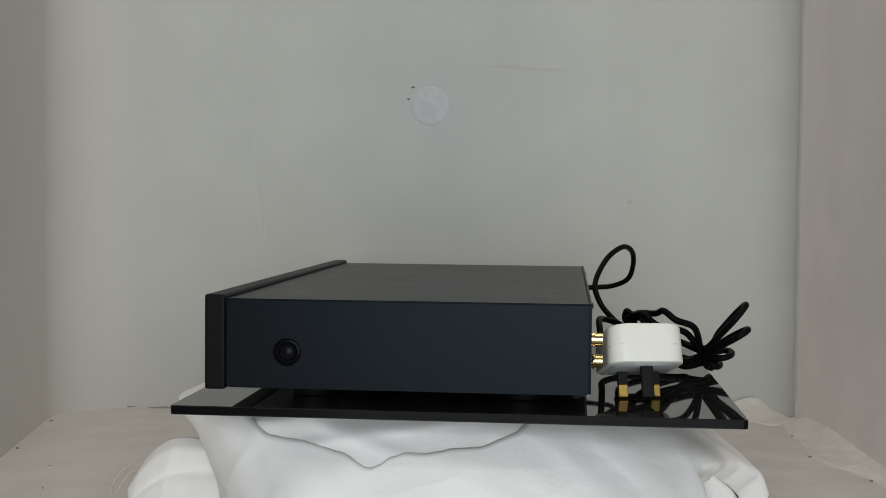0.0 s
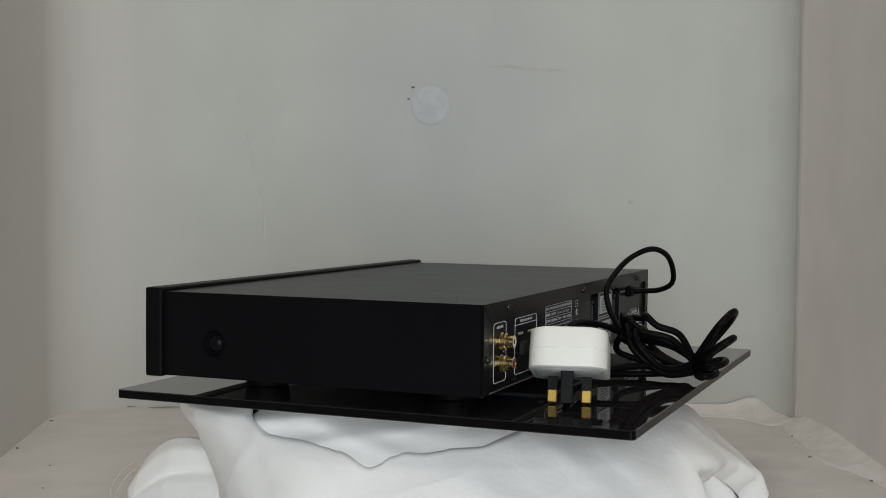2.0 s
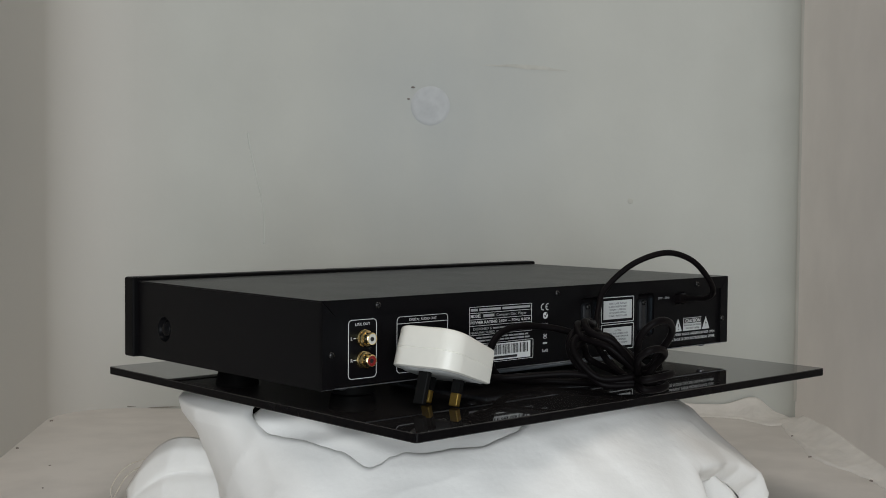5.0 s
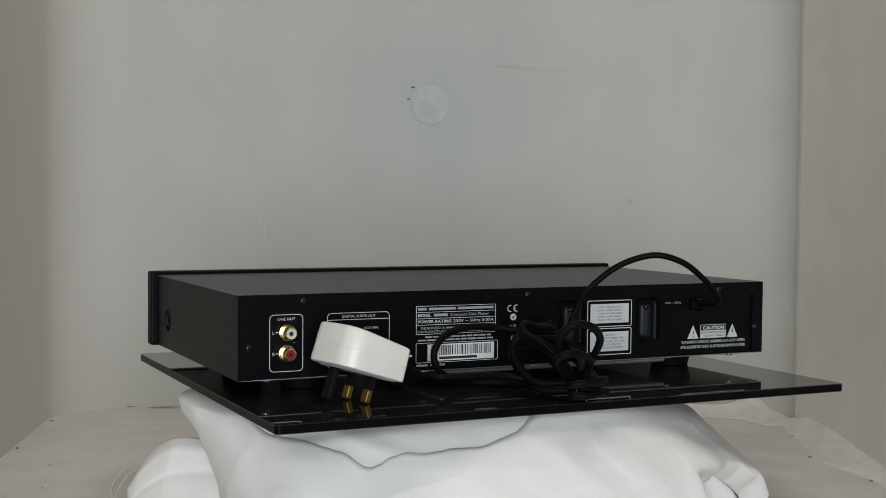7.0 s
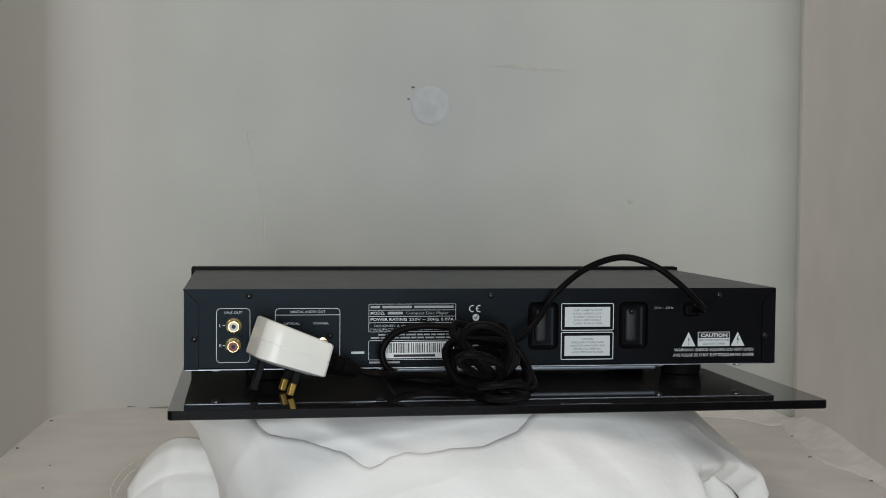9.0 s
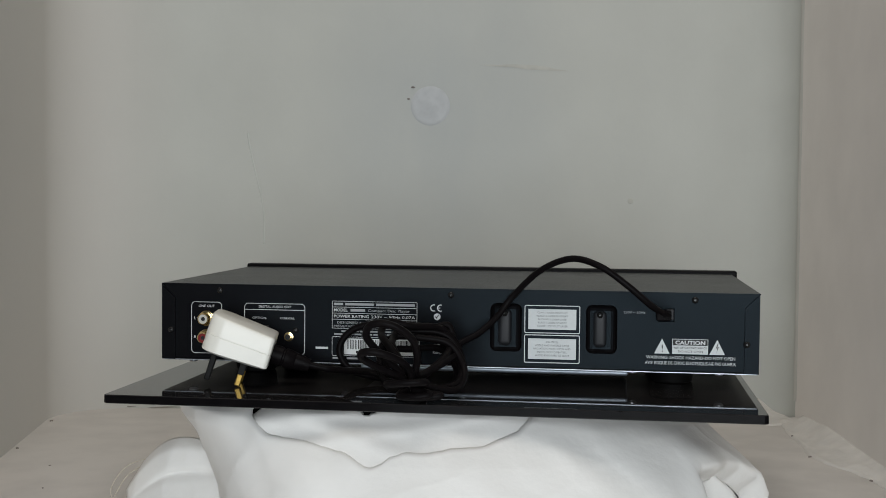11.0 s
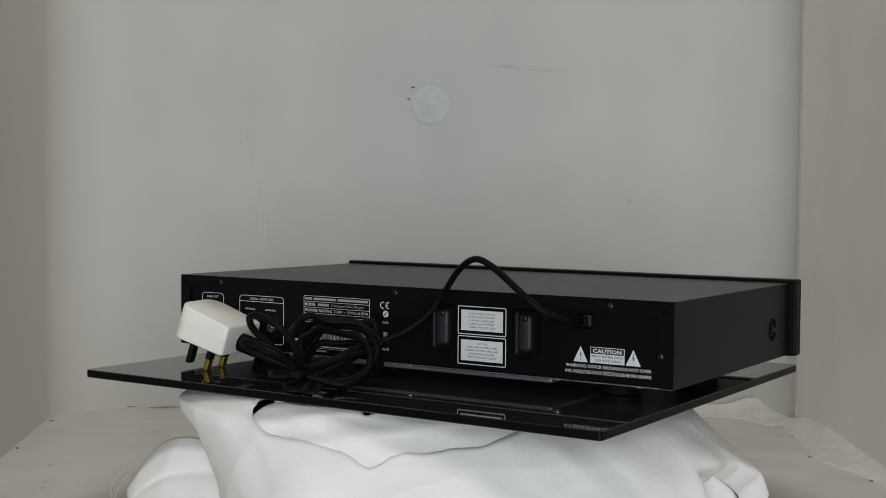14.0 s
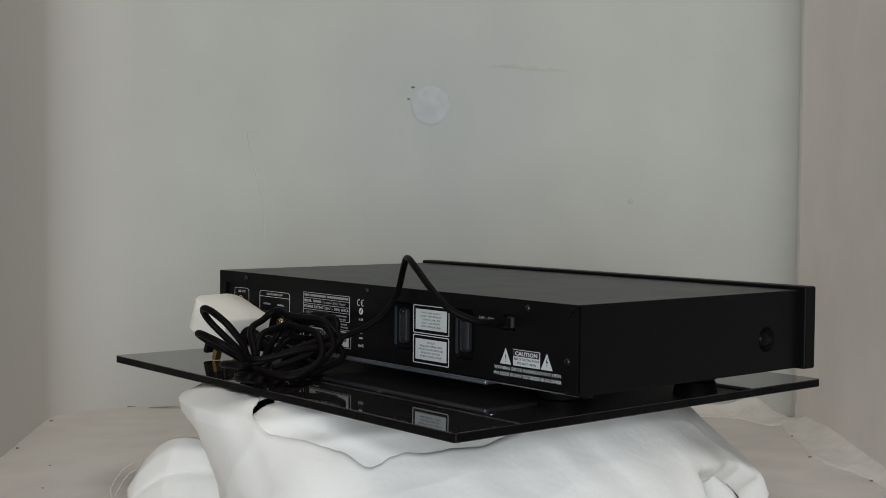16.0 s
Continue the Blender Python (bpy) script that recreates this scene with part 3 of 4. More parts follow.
def power_lead():
    t = tagged(new("mains_lead"), "coiled black mains lead with a white three-pin plug", "power cable")
    m = plug_frame()
    bm = stack([plug_section(o, z) for o, z in ((0.0010, 0.0006), (0.0, 0.0014), (0.0001, 0.0128), (0.0004, 0.0130), (0.0004, 0.0133), (0.0001, 0.0135), (0.0004, 0.0258), (0.0009, 0.0268), (0.0020, 0.0274))])
    body = at(part("plug_cover", moved(bm, m), PLUG, t, "glossy white plastic plug cover", smooth="angle"))
    bm = stack([plug_section(o, z) for o, z in ((0.0050, -0.0006), (0.0040, 0.0), (0.0014, 0.0012))])
    at(part("plug_base", moved(bm, m), PLUGBASE, body, "grey moulded plug base", smooth="angle"))
    for s in (-1, 1):
        bm = box(-0.0020, 0.0020, s * 0.0111 - 0.0032, s * 0.0111 + 0.0032, -0.0092, 0.0)
        at(part("pin_sleeve", moved(bm, m), RUBBER, body, "black insulating pin sleeve"))
        bm = box(-0.0020, 0.0020, s * 0.0111 - 0.0032, s * 0.0111 + 0.0032, -0.0177, -0.0092, 0.0007, 2)
        at(part("pin", moved(bm, m), BRASS, body, "brass plug pin"))
    bm = box(0.0202, 0.0242, -0.0040, 0.0040, -0.0215, 0.0, 0.0007, 2)
    at(part("earth_pin", moved(bm, m), RUBBER, body, "black plastic earth pin"))
    bm = box(-0.0145, -0.0060, 0.012, 0.021, -0.0010, 0.0, 0.0004, 1)
    at(part("fuse_cover", moved(bm, m), RUBBER, body))
    out = m @ Vector((-0.0165, 0, 0.0095))
    d = (m.to_3x3() @ Vector((-1, 0, 0))).normalized()
    bm = lathe([(0.0085, -0.001), (0.0085, 0.008), (0.0075, 0.0088), (0.0075, 0.0098), (0.0086, 0.0105), (0.0078, 0.018), (0.0070, 0.0188), (0.0072, 0.0205), (0.0052, 0.031), (0, 0.031)], 18)
    at(part("cord_grip", moved(bm, Matrix.Translation(out) @ d.to_track_quat("Z", "X").to_matrix().to_4x4() @ Matrix.Diagonal((0.86, 0.86, 0.9, 1))), CORD, t, "black rubber cord grip", smooth="angle"))
    # from the player: out, over in a high arch, down to the coil
    R = 0.0025
    arch = [(0.3700, 0.001, 0.0535), (0.3715, -0.012, 0.0545), (0.3705, -0.027, 0.0560), (0.3600, -0.0405, 0.0630), (0.3440, -0.0445, 0.0765), (0.3250, -0.0425, 0.0895), (0.3050, -0.0335, 0.0942),
            (0.2830, -0.0195, 0.0850), (0.2632, -0.0095, 0.0660), (0.2520, -0.0130, 0.0510), (0.2400, -0.0220, 0.0400), (0.2257, -0.0330, 0.0320), (0.214, -0.055, 0.0200), (0.207, -0.078, 0.0120)]
    at(part("lead", tube(arch, R - 0.0002), CORD, t, smooth=True))
    # the coil: turns tied at a waist, open rings towards the player, hairpins that reach past the edge of the glass
    low = PLATE_TOP + R
    turns = (((0.1885, -0.1221, 0.0583 - R), (0.0150, -0.0013, 0.0), (0.2275, -0.0340, 0.0300), (0.1962, -0.0545, 0.0497 - R), (0.1790, -0.0690, 0.0440)),
             ((0.1815, -0.1230, 0.0401 - R), (0.0120, -0.0010, 0.0), (0.2230, -0.0360, 0.0360), (0.2085, -0.0385, 0.0472 - R), (0.1850, -0.0560, 0.0390)),
             ((0.2026, -0.1140, 0.0170), (0.0130, -0.0010, 0.0012), (0.2340, -0.0560, 0.0190), (0.2050, -0.0520, 0.0390), (0.1760, -0.0560, 0.0300)),
             ((0.2090, -0.1060, 0.0070), (0.0100, -0.0010, 0.0010), (0.2310, -0.0440, 0.0240), (0.2010, -0.0440, 0.0430), (0.1785, -0.0520, 0.0260)),
             ((0.2150, -0.1000, 0.0060), (0.0120, 0.0, 0.0010), (0.2250, -0.0300, 0.0170), (0.1950, -0.0420, 0.0300), (0.1815, -0.0600, 0.0190)))
    for k, (tip, s, right, top, left) in enumerate(turns):
        tip, s, right, top, left = (Vector(p) for p in (tip, s, right, top, left))
        waist = Vector((0.2035, -0.0940, 0.0135 + (0.0060, 0.0030, 0.0, -0.0040, -0.0060)[k]))
        pts = [waist - s * 0.3, waist.lerp(tip, 0.35) - s * 0.75, waist.lerp(tip, 0.70) - s, waist.lerp(tip, 0.93) - s * 0.6, tip,
               waist.lerp(tip, 0.93) + s * 0.6, waist.lerp(tip, 0.70) + s, waist.lerp(tip, 0.35) + s * 0.75, waist + s * 0.3,
               waist.lerp(right, 0.50) + Vector((0.008, -0.001, 0.001) if k < 2 else (0.013, -0.004, -0.012 + 0.002 * k)), right, right.lerp(top, 0.5) + Vector((0.004, 0.004, 0.006)), top,
               top.lerp(left, 0.5) + Vector((-0.005, 0.002, 0.005)), left, left.lerp(waist, 0.5) + Vector((-0.005, -0.002, 0.006) if k < 2 else (-0.007, 0.002, -0.013 + 0.002 * k)), waist - s * 0.2 + Vector((0.002, 0.004, 0.001))]
        for p in pts:
            p.z = max(p.z, low + 0.0003)
        at(part("loop", tube(pts, R, sub=6), CORD, t, smooth=True))
    # the loose loop by the serial label and the run to the plug
    loop = [(0.224, -0.038, 0.0300), (0.206, -0.024, 0.0390), (0.188, -0.014, 0.0430), (0.166, -0.0107, 0.0440), (0.148, -0.0108, 0.0395), (0.1385, -0.0120, 0.0290), (0.1395, -0.0125, 0.0180), (0.149, -0.013, 0.0090),
            (0.168, -0.014, 0.0052), (0.190, -0.026, 0.0045), (0.205, -0.050, 0.0045), (0.208, -0.072, 0.0060)]
    at(part("loose_loop", tube(loop, R), CORD, t, smooth=True))
    tail = [out + d * 0.02, out + d * 0.036 + Vector((0, 0, 0.001)), out + d * 0.050 + Vector((0.001, -0.006, 0.004)), (0.170, -0.0560, 0.0150), (0.188, -0.070, 0.0120), (0.205, -0.086, 0.010)]
    at(part("tail", tube(tail, R), CORD, t, smooth=True))
    return t


# ---- the white cloth under the plate ----
def lump(x, c, w):
    return math.exp(-((x - c) / w) ** 2)


def sheet(name, fn, nu, nv, parent, thick=0.0015, label="", hole=None):
    """A cloth surface from a function of (u, v) in 0..1, with some thickness."""
    bm = bmesh.new()
    g = [[bm.verts.new(fn(i / nu, j / nv)) for j in range(nv + 1)] for i in range(nu + 1)]
    for i in range(nu):
        for j in range(nv):
            if not (hole and hole((i + 0.5) / nu, (j + 0.5) / nv)):
                bm.faces.new((g[i][j], g[i + 1][j], g[i + 1][j + 1], g[i][j + 1]))
    bmesh.ops.recalc_face_normals(bm, faces=bm.faces)
    ob = part(name, bm, CLOTH, parent, label, smooth=True)
    md = ob.modifiers.new("thickness", "SOLIDIFY")
    md.thickness, md.offset = thick, 0
    return ob


def ease(x):
    x = min(1, max(0, x))
    return x * x * (3 - 2 * x)


def wrinkle(p, amp):
    q = Vector(p)
    crease = 1 - 2 * abs(noise.noise(q * 19 + Vector((7, 2, 5))))
    return amp * (noise.noise(q * 14) + 0.5 * noise.noise(q * 34 + Vector((3, 1, 2))) + 0.45 * crease ** 3 + 0.12 * noise.noise(q * 110))


TOPZ = -0.0060
LEFT_X = ((0.0, 0.184), (0.05, 0.202), (0.10, 0.2125), (0.18, 0.2100), (0.30, 0.2000), (0.45, 0.1915), (0.65, 0.1830), (1.0, 0.176))
RIGHT_X = ((0.0, 0.140), (0.21, 0.172), (0.43, 0.196), (0.62, 0.218), (0.77, 0.2265), (0.9, 0.2260), (1.0, 0.222))
FRONT_Y = ((0.0, 0.128), (0.12, 0.146), (0.3, 0.168), (0.6, 0.200), (1.0, 0.228))


def straight(f, rows):
    for (a, va), (b, vb) in zip(rows, rows[1:]):
        if f <= b:
            return va + (vb - va) * (f - a) / (b - a)
    return rows[-1][1]


def heap(a, z, out):
    """A point of the heaped cloth: a from the front round to the sides, at height z, out of the surface."""
    s = min(1.0, max(0.0, (TOPZ - z) / (TOPZ - BASE)))
    wide = straight(s, LEFT_X) if math.sin(a) < 0 else straight(s, RIGHT_X)
    deep = straight(s, FRONT_Y) if math.cos(a) > 0 else 0.21 + 0.02 * s
    x, y = wide * math.sin(a), -0.050 - deep * math.cos(a)
    nx, ny = math.sin(a), -math.cos(a)
    p = Vector((x, y, z))
    soft = 0.0050 * noise.noise(p * 11 + Vector((4, 2, 9))) + 0.0031 * noise.noise(Vector((x * 34 + z * 30, y * 20, z * 12)))
    k = out + soft * ease(s / 0.15) + wrinkle(p, 0.0014)
    return Vector((x + nx * k, y + ny * k, z + 0.25 * k * ease(s / 0.2)))


# height of the overlying fold's upper edge along its width: high at the sides, sagging to a point
HEM = ((-0.30, -0.0062), (-0.166, -0.0064), (-0.157, -0.0090), (-0.148, -0.0148), (-0.136, -0.0245), (-0.107, -0.0256), (-0.0845, -0.0296), (-0.0690, -0.0370), (-0.0640, -0.0366), (-0.0575, -0.0348), (-0.051, -0.0304),
       (-0.040, -0.0280), (-0.031, -0.0287), (-0.015, -0.0265), (0.0103, -0.0238), (0.0358, -0.0160), (0.056, -0.0062), (0.30, -0.0062))
# its lower edge: lifted at one corner, where the roll opens
LOW = ((-0.30, -0.1045), (0.134, -0.1045), (0.148, -0.078), (0.157, -0.0575), (0.164, -0.0535), (0.176, -0.0550), (0.188, -0.0595), (0.1955, -0.0660), (0.1995, -0.0790), (0.2012, -0.1045), (0.40, -0.1045))


def cloth():
    t = tagged(new("white_cloth"), "crumpled white cotton cloth heaped round the turntable", "cloth")
    t.location = (0, 0, BASE)

    def down(p):
        return (p.x, p.y, max(p.z - BASE, 0.001))

    def under_layer(u, v):
        a = radians(-180 + 360 * u)
        z = TOPZ - 0.0008 + (-0.1045 - TOPZ) * v ** 1.15
        d = math.degrees(a)
        # a dark gap at one side of the sag, soft diagonal folds inside it
        gap = -0.006 * lump(d, -48.5, 5.0) * (1 - ease((v - 0.16) / 0.12))
        gap -= 0.040 * ease((d - 38) / 6) * (1 - ease((d - 84) / 8)) * ease((-0.034 - z) / 0.014)
        folds = 0.0022 * lump(d + 130 * v, -22, 6) + 0.0022 * lump(d - 90 * v, -38, 5) + 0.0016 * lump(d + 160 * v, 10, 6) - 0.0014 * lump(d + 110 * v, -10, 7)
        return down(heap(a, z, -0.0026 + gap + folds * ease(v / 0.06)))

    def crown(u, v):
        # the hidden top of the heap, under the plate
        a = radians(-180 + 360 * u)
        rim = heap(a, TOPZ - 0.0008, -0.0035)
        mid = Vector((0.0, 0.0, rim.z))
        r = 1 - 0.16 * v
        return down(mid.lerp(rim, r))

    # slits where the dark turntable shows
    def slit(u, v):
        d = -180 + 360 * u
        return abs(d + 49) < 3.1 - 8 * v or abs(d + 20) < 2.6 - 45 * v

    def slit_top(u, v):
        d = -180 + 360 * u
        return abs(d + 49) < 3.2 or abs(d + 20) < 2.7

    def front_fold(w, v):
        a = radians(-118 + 236 * w)
        x = heap(a, -0.022, 0).x
        top, low = straight(x, HEM) + 0.0013 * noise.noise(Vector((x * 48, 0, 1))) + 0.0006 * noise.noise(Vector((x * 130, 2, 1))), straight(heap(a, -0.055, 0).x, LOW)
        z = top + (low - top) * v
        # the upper edge rolls in over the layer below it; the lifted corner curls under
        out = -0.0030 + 0.0045 * ease(v / 0.035) ** 0.7
        curl = ease((low + 0.1030) / 0.02)
        out -= 0.0200 * curl * ease((v - 0.78) / 0.22) ** 2
        p = heap(a, z, out + 0.0030 * curl * lump(v, 0.72, 0.16))
        p.z += 0.0008 * math.sin(min(1.0, v / 0.035) * math.pi)
        return down(p)

    def side_corner(u, v):
        # the corner that lies out on the floor
        x = -0.256 + 0.085 * u
        top = -0.0470 - 0.040 * (1 - ease(min(1, u / 0.62) ** 0.62)) ** 1.3
        z = top + (-0.1045 - top) * v ** 1.2
        y = -0.056 - 0.036 * v - 0.036 * u + 0.012 * (1 - ease(v / 0.15))
        y += 0.006 * lump(v + 0.15 * u, 0.52, 0.05) * lump(u, 0.55, 0.3)
        k = wrinkle((x * 1.5, y, z), 0.002)
        return (x + 0.012 * v * (1 - u), y - k, max(z + 0.4 * k - BASE, 0.001))

    def inner_fold(u, v):
        # the folds that show in the mouth of the rolled corner
        a = radians(38 + 46 * u)
        z = -0.040 - 0.0645 * v
        d = math.degrees(a)
        out = -0.0320 + 0.0150 * lump(d + 16 * v, 60, 4.2) + 0.0170 * lump(d - 6 * v, 68, 3.6) + 0.0100 * lump(d, 80, 5)
        return down(heap(a, z, out))

    sheet("crown", crown, 240, 6, t, hole=slit_top)
    sheet("under_layer", under_layer, 480, 60, t, hole=slit)
    sheet("front_fold", front_fold, 320, 110, t)
    sheet("side_corner", side_corner, 40, 34, t)
    sheet("inner_fold", inner_fold, 80, 40, t)
    return t


# ---- wall cap, torn paper seams, specks, loose threads ----
def wall_cap():
    bm = lathe([(0.0220, 0.0), (0.0210, 0.0004), (0.0190, 0.0009), (0.0165, 0.0006), (0.0060, 0.0005), (0.0048, 0.0009), (0, 0.0010)], 40)
    moved(bm, Matrix.Translation((-0.0326, BACK, 0.2375)) @ REAR)
    tagged(part("wall_cap", bm, CAP, smooth=True), "round pale plastic cap on the back board", "cap")


def table(f, rows):
    """Smooth value at f from rows (f, value)."""
    for (a, va), (b, vb) in zip(rows, rows[1:]):
        if f <= b:
            return va + (vb - va) * ease((f - a) / (b - a))
    return rows[-1][1]


def torn_strip(line, inward, rises, reaches, seed, label):
    """A puckered strip of lining paper that bridges floor and board along a straight line."""
    a, b = Vector(line[0]), Vector(line[1])
    n, m = 130, 26
    off = Vector((seed * 3.1, seed * 1.7, seed))
    bm = bmesh.new()
    g = []
    for i in range(n + 1):
        f = i / n
        p = a.lerp(b, f)
        rag = noise.noise(p * 60 + off) + 0.5 * noise.noise(p * 170 + off)
        out = table(f, reaches) + 0.0028 * rag
        up = table(f, rises) + 0.0012 * noise.noise(p * 55 - off)
        row = []
        for j in range(m + 1):
            q = j / m
            x = Vector(inward) * (out * (1 - q) + 0.0004 - 0.0012 * q)
            base = p + x
            z = up * q ** 2.2 + 0.0004
            hump = math.sin(q * math.pi)
            crease = 1 - 2 * abs(noise.noise(base * 30 + off))
            z += 0.0030 * abs(noise.noise(base * 22 + off)) * hump + 0.0012 * max(0.0, crease) ** 4 * hump + 0.0010 * abs(noise.noise(base * 95 + off)) * hump
            # a soft ridge just inside the loose edge
            z += 0.0020 * lump(q, 0.10, 0.09) * (0.35 + 0.65 * max(0.0, noise.noise(p * 17 + off)))
            z = z * ease((q + 0.02) / 0.08) - 0.0008 * (1 - ease(q / 0.06))
            row.append(bm.verts.new(base + Vector((0, 0, z))))
        g.append(row)
    for i in range(n):
        for j in range(m):
            bm.faces.new((g[i][j], g[i + 1][j], g[i + 1][j + 1], g[i][j + 1]))
    bmesh.ops.recalc_face_normals(bm, faces=bm.faces)
    ob = tagged(part("torn_lining", bm, TAPE, smooth=True), label, "paper strip", group="torn strips of lining")
    md = ob.modifiers.new("thickness", "SOLIDIFY")
    md.thickness, md.offset = 0.0002, 0
    return ob


def corner_seam():
    """A narrow strip of tape down the seam where the bent back board meets the side board."""
    bm = bmesh.new()
    last = None
    for i in range(91):
        z = BASE + 0.022 + (TOP - BASE - 0.022) * i / 90
        w = 0.0100 + 0.0014 * noise.noise(Vector((z * 18, 0, 5)))
        y = BACK - BEND + 0.0010 * noise.noise(Vector((z * 7, 3, 1)))
        ring = [bm.verts.new((RIGHT - h, y + w * (f - 0.5), z)) for f, h in ((0.0, 0.0001), (0.2, 0.0007), (0.5, 0.0010), (0.8, 0.0012), (1.0, 0.0008))]
        if last:
            for j in range(4):
                bm.faces.new((last[j], last[j + 1], ring[j + 1], ring[j]))
        last = ring
    bmesh.ops.recalc_face_normals(bm, faces=bm.faces)
    tagged(part("corner_tape", bm, SEAM, smooth=True), "narrow pale paper tape down the corner of the boards", "tape", kind="structure")


def specks():
    spots = ((-0.0520, BACK - 0.0003, 0.2580, 0.0016, "y"), (-0.0570, BACK - 0.0003, 0.2450, 0.0013, "y"), (-0.0480, BACK - 0.0003, 0.2470, 0.0010, "y"), 
             (-0.4320, 0.325, BASE, 0.0024, "z"), (-0.4190, 0.180, BASE, 0.0021, "z"), (0.3395, 0.266, BASE + 0.0020, 0.0018, "z"), (-0.3440, 0.020, BASE, 0.0012, "z"), (-0.3650, 0.106, BASE, 0.0012, "z"), (0.3305, 0.172, BASE, 0.0020, "z"), (0.3545, 0.0725, BASE, 0.0022, "z"), (0.215, 0.352, BASE, 0.0018, "z"))
    for x, y, z, r, face in spots:
        bm = lathe([(r, 0.0), (r * 0.7, r * 0.4), (0, r * 0.5)], 7)
        moved(bm, Matrix.Diagonal((1.5, 0.7, 1, 1)))
        moved(bm, Matrix.Translation((x, y, z)) @ (REAR if face == "y" else Matrix.Rotation(x * 40, 4, "Z")))
        tagged(part("speck", bm, SPECK), "small dark speck of dirt on the lining", "dirt", group="specks on the lining")


def cracks():
    for x0, x1 in ((-0.405, -0.362), (-0.350, -0.312)):
        bm = bmesh.new()
        n = 14
        lo, hi = [], []
        for i in range(n + 1):
            f = i / n
            x = x0 + (x1 - x0) * f
            mid = BASE + 0.0005 + 0.0017 * f + 0.0003 * noise.noise(Vector((x * 160, 0, 3)))
            h = 0.00075 * math.sin(math.pi * f) ** 0.8 + 0.00005
            lo.append(bm.verts.new((x, BACK - 0.0007, mid - h)))
            hi.append(bm.verts.new((x, BACK - 0.0007, mid + h)))
        fs = [bm.faces.new((lo[i], lo[i + 1], hi[i + 1], hi[i])) for i in range(n)]
        g = bmesh.ops.extrude_face_region(bm, geom=fs)
        bmesh.ops.translate(bm, verts=[v for v in g["geom"] if isinstance(v, bmesh.types.BMVert)], vec=(0, 0.0005, 0))
        bmesh.ops.recalc_face_normals(bm, faces=bm.faces)
        tagged(part("crack", bm, GAP), "brown tapering gap where the floor lining meets the board", "gap", group="gaps along the back board")


def wall_marks():
    """A faint rubbed streak beside the cap and a shallow crease in the back board."""
    bm = bmesh.new()
    n, lo, hi = 24, [], []
    for i in range(n + 1):
        f = i / n
        x = 0.022 + 0.100 * f
        mid = 0.2835 - 0.0060 * f * f + 0.0008 * noise.noise(Vector((x * 60, 0, 2)))
        h = (0.0010 + 0.0016 * lump(f, 0.62, 0.25)) * math.sin(math.pi * f) ** 0.7 + 0.0001
        lo.append(bm.verts.new((x, BACK - 0.0004, mid - h)))
        hi.append(bm.verts.new((x, BACK - 0.0004, mid + h)))
    fs = [bm.faces.new((lo[i], lo[i + 1], hi[i + 1], hi[i])) for i in range(n)]
    g = bmesh.ops.extrude_face_region(bm, geom=fs)
    bmesh.ops.translate(bm, verts=[v for v in g["geom"] if isinstance(v, bmesh.types.BMVert)], vec=(0, 0.0003, 0))
    bmesh.ops.recalc_face_normals(bm, faces=bm.faces)
    tagged(part("streak", bm, STREAK), "faint brownish rubbed streak on the back board", "stain")
    bm = moved(lathe([(0.0034, 0.0), (0.0026, 0.0003), (0, 0.0004)], 9), Matrix.Translation((0.1930, BACK - 0.0002, 0.1330)) @ REAR)
    tagged(part("spot", bm, STREAK), "faint brownish spot on the back board", "stain")
    pts = [(-0.237 + 0.018 * ease(f * 1.4) + 0.001 * math.sin(9 * f), BACK + 0.0004, 0.206 - 0.125 * f) for f in (k / 9 for k in range(10))]
    tagged(part("crease", tube(pts, 0.0011, 8), CREASE, smooth=True), "shallow pale crease in the back board lining", "crease")


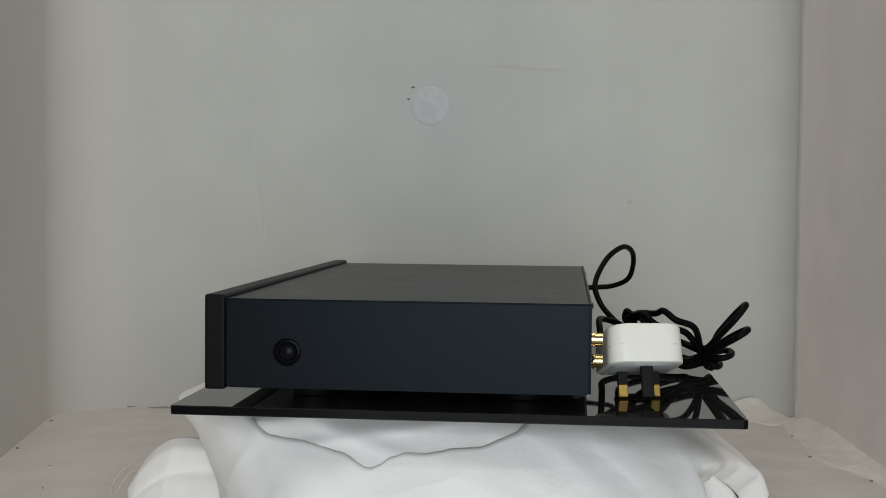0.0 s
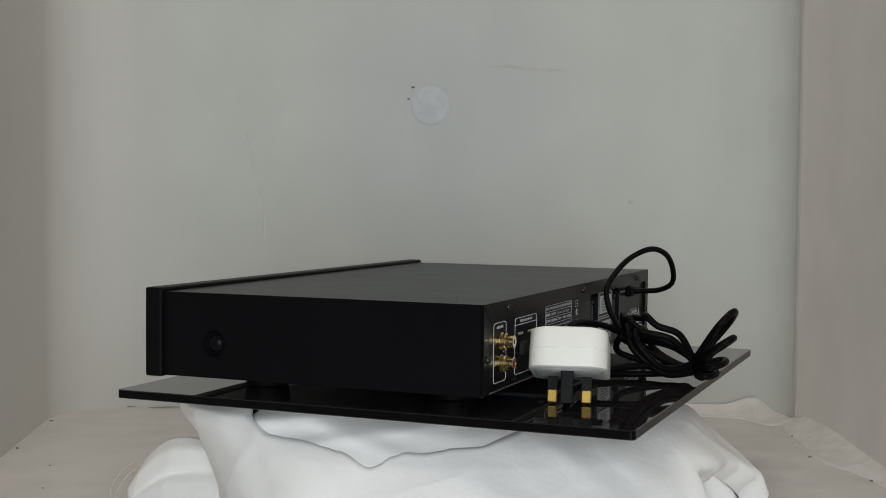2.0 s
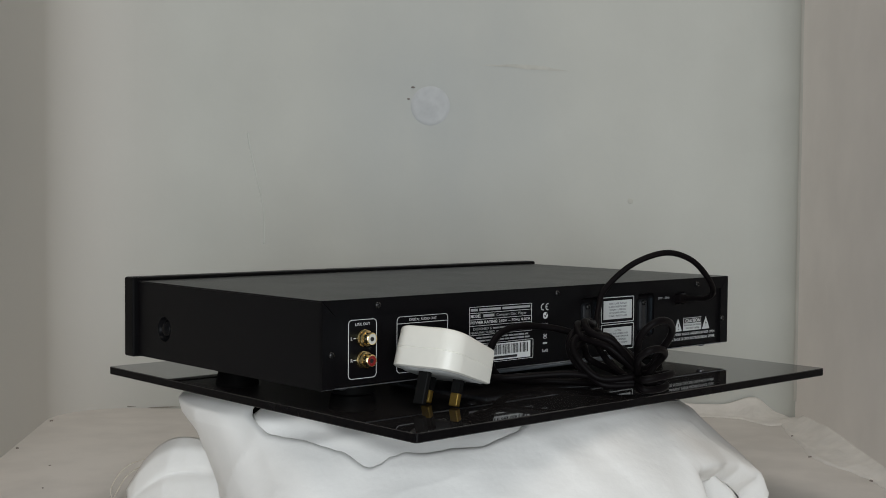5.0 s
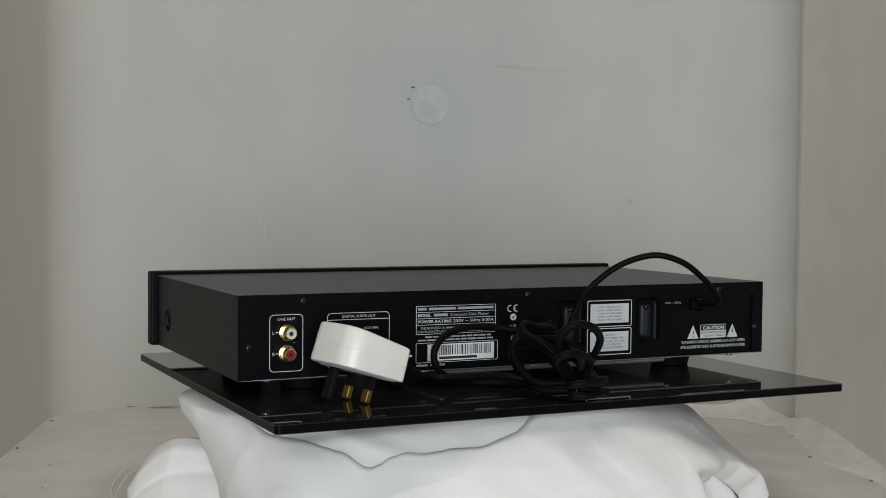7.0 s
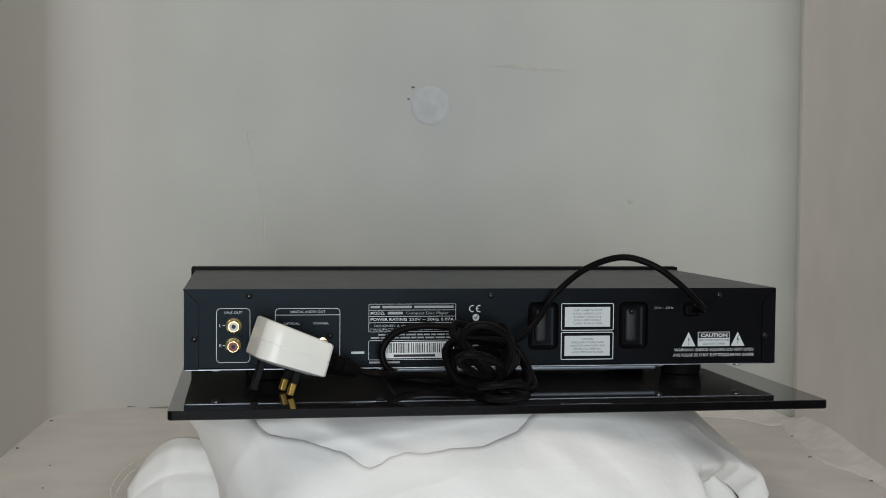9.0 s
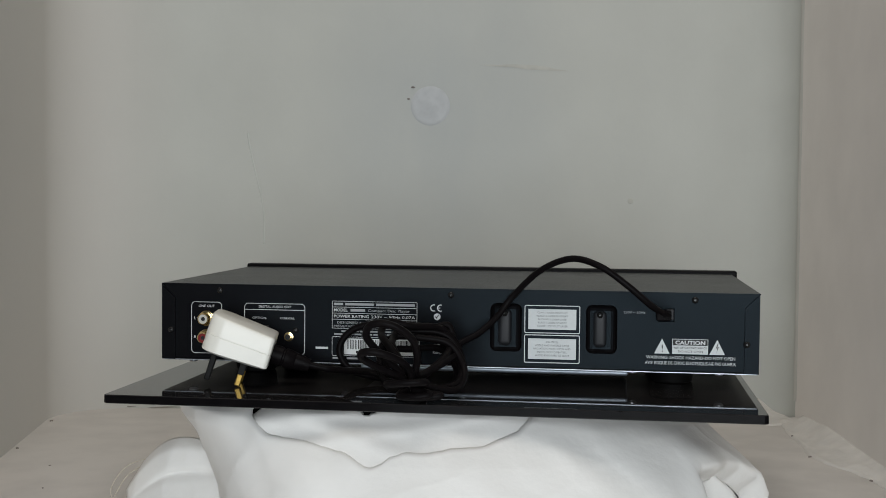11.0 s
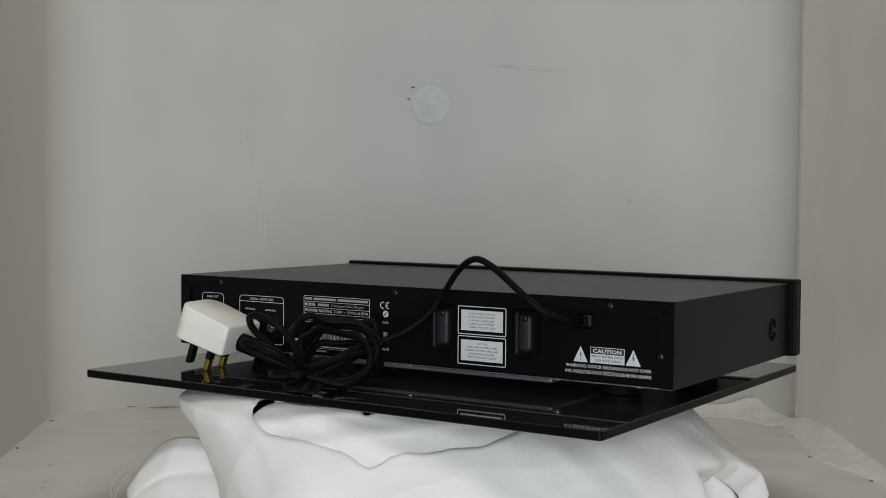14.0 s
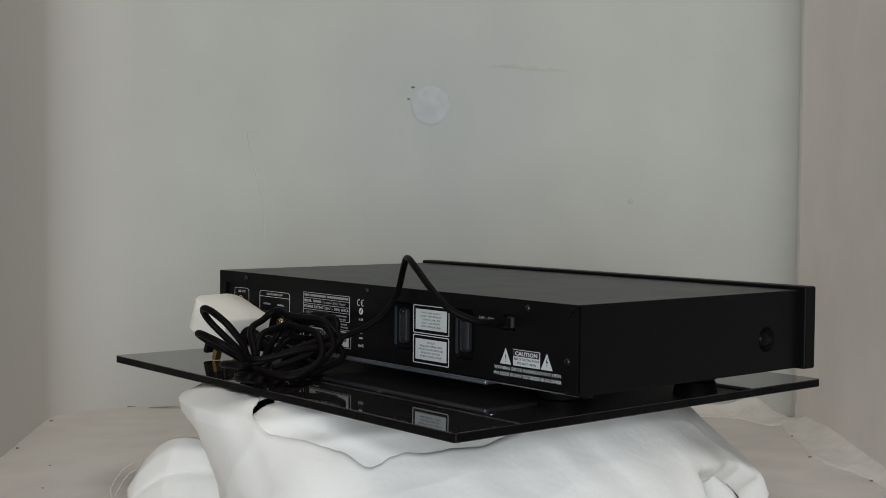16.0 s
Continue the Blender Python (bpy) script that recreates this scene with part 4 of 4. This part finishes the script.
def window():
    # an invented frame round the front light, never in view
    w = tagged(new("front_light_surround"), "plain grey frame added unseen round the front light", "window", kind="structure")
    w.location = (0.02, -1.76, 0.24)
    for x0, x1, z0, z1 in ((-0.65, -0.59, -0.60, 0.60), (0.59, 0.65, -0.60, 0.60), (-0.59, 0.59, 0.54, 0.60), (-0.59, 0.59, -0.60, -0.54)):
        part("surround_bar", box(x0, x1, 0.001, 0.03, z0, z1, 0.004, 1), ROOM, w)


def threads():
    for pts in (((-0.246, -0.030, BASE + 0.036), (-0.262, -0.034, BASE + 0.030), (-0.272, -0.040, BASE + 0.014), (-0.266, -0.048, BASE + 0.001)),
                ((-0.242, -0.030, BASE + 0.033), (-0.258, -0.040, BASE + 0.026), (-0.267, -0.050, BASE + 0.010), (-0.270, -0.060, BASE + 0.001))):
        tagged(part("loose_thread", tube(pts, 0.00035, 5), THREAD, smooth=True), "pale loose thread hanging from the cloth edge", "thread", group="threads of the cloth")


# ---- build ----
def motions():
    rows = [(0.5 * k, 84.343 - 8.3426 * 0.5 * k - 0.0034 * (0.5 * k) ** 2) for k in range(33)]
    for ob in (PLATE, PLAYER, LEAD):
        walk(ob, [(s, pose(0, 0, 0, 0, 0, a)) for s, a in rows])
    walk(PLATTER, [(s, pose(0, 0, 0, 0, 0, a)) for s, a in rows])


enclosure()
room()
TABLE, PLATTER = turntable()
PLATE = glass_plate()
PLAYER = player()
LEAD = power_lead()
cloth()
wall_cap()
corner_seam()
torn_strip(((RIGHT, BACK - BEND, BASE), (RIGHT, -0.02, BASE)), (-1, 0, 0), ((0, 0.004), (0.1, 0.012), (0.3, 0.015), (0.6, 0.011), (1, 0.006)),
           ((0, 0.020), (0.26, 0.030), (0.5, 0.039), (0.76, 0.015), (1, 0.008)), 2.0, "puckered translucent paper strip along the side board")
torn_strip(((0.190, BACK, BASE), (RIGHT - 0.004, BACK - 0.004, BASE)), (0, -1, 0), ((0, 0.003), (0.3, 0.011), (0.6, 0.010), (0.83, 0.019), (1, 0.002)),
           ((0, 0.006), (0.22, 0.018), (0.5, 0.022), (0.66, 0.030), (0.83, 0.075), (1, 0.060)), 5.0, "crumpled torn white lining along the back board")
specks()
cracks()
wall_marks()
window()
threads()
motions()
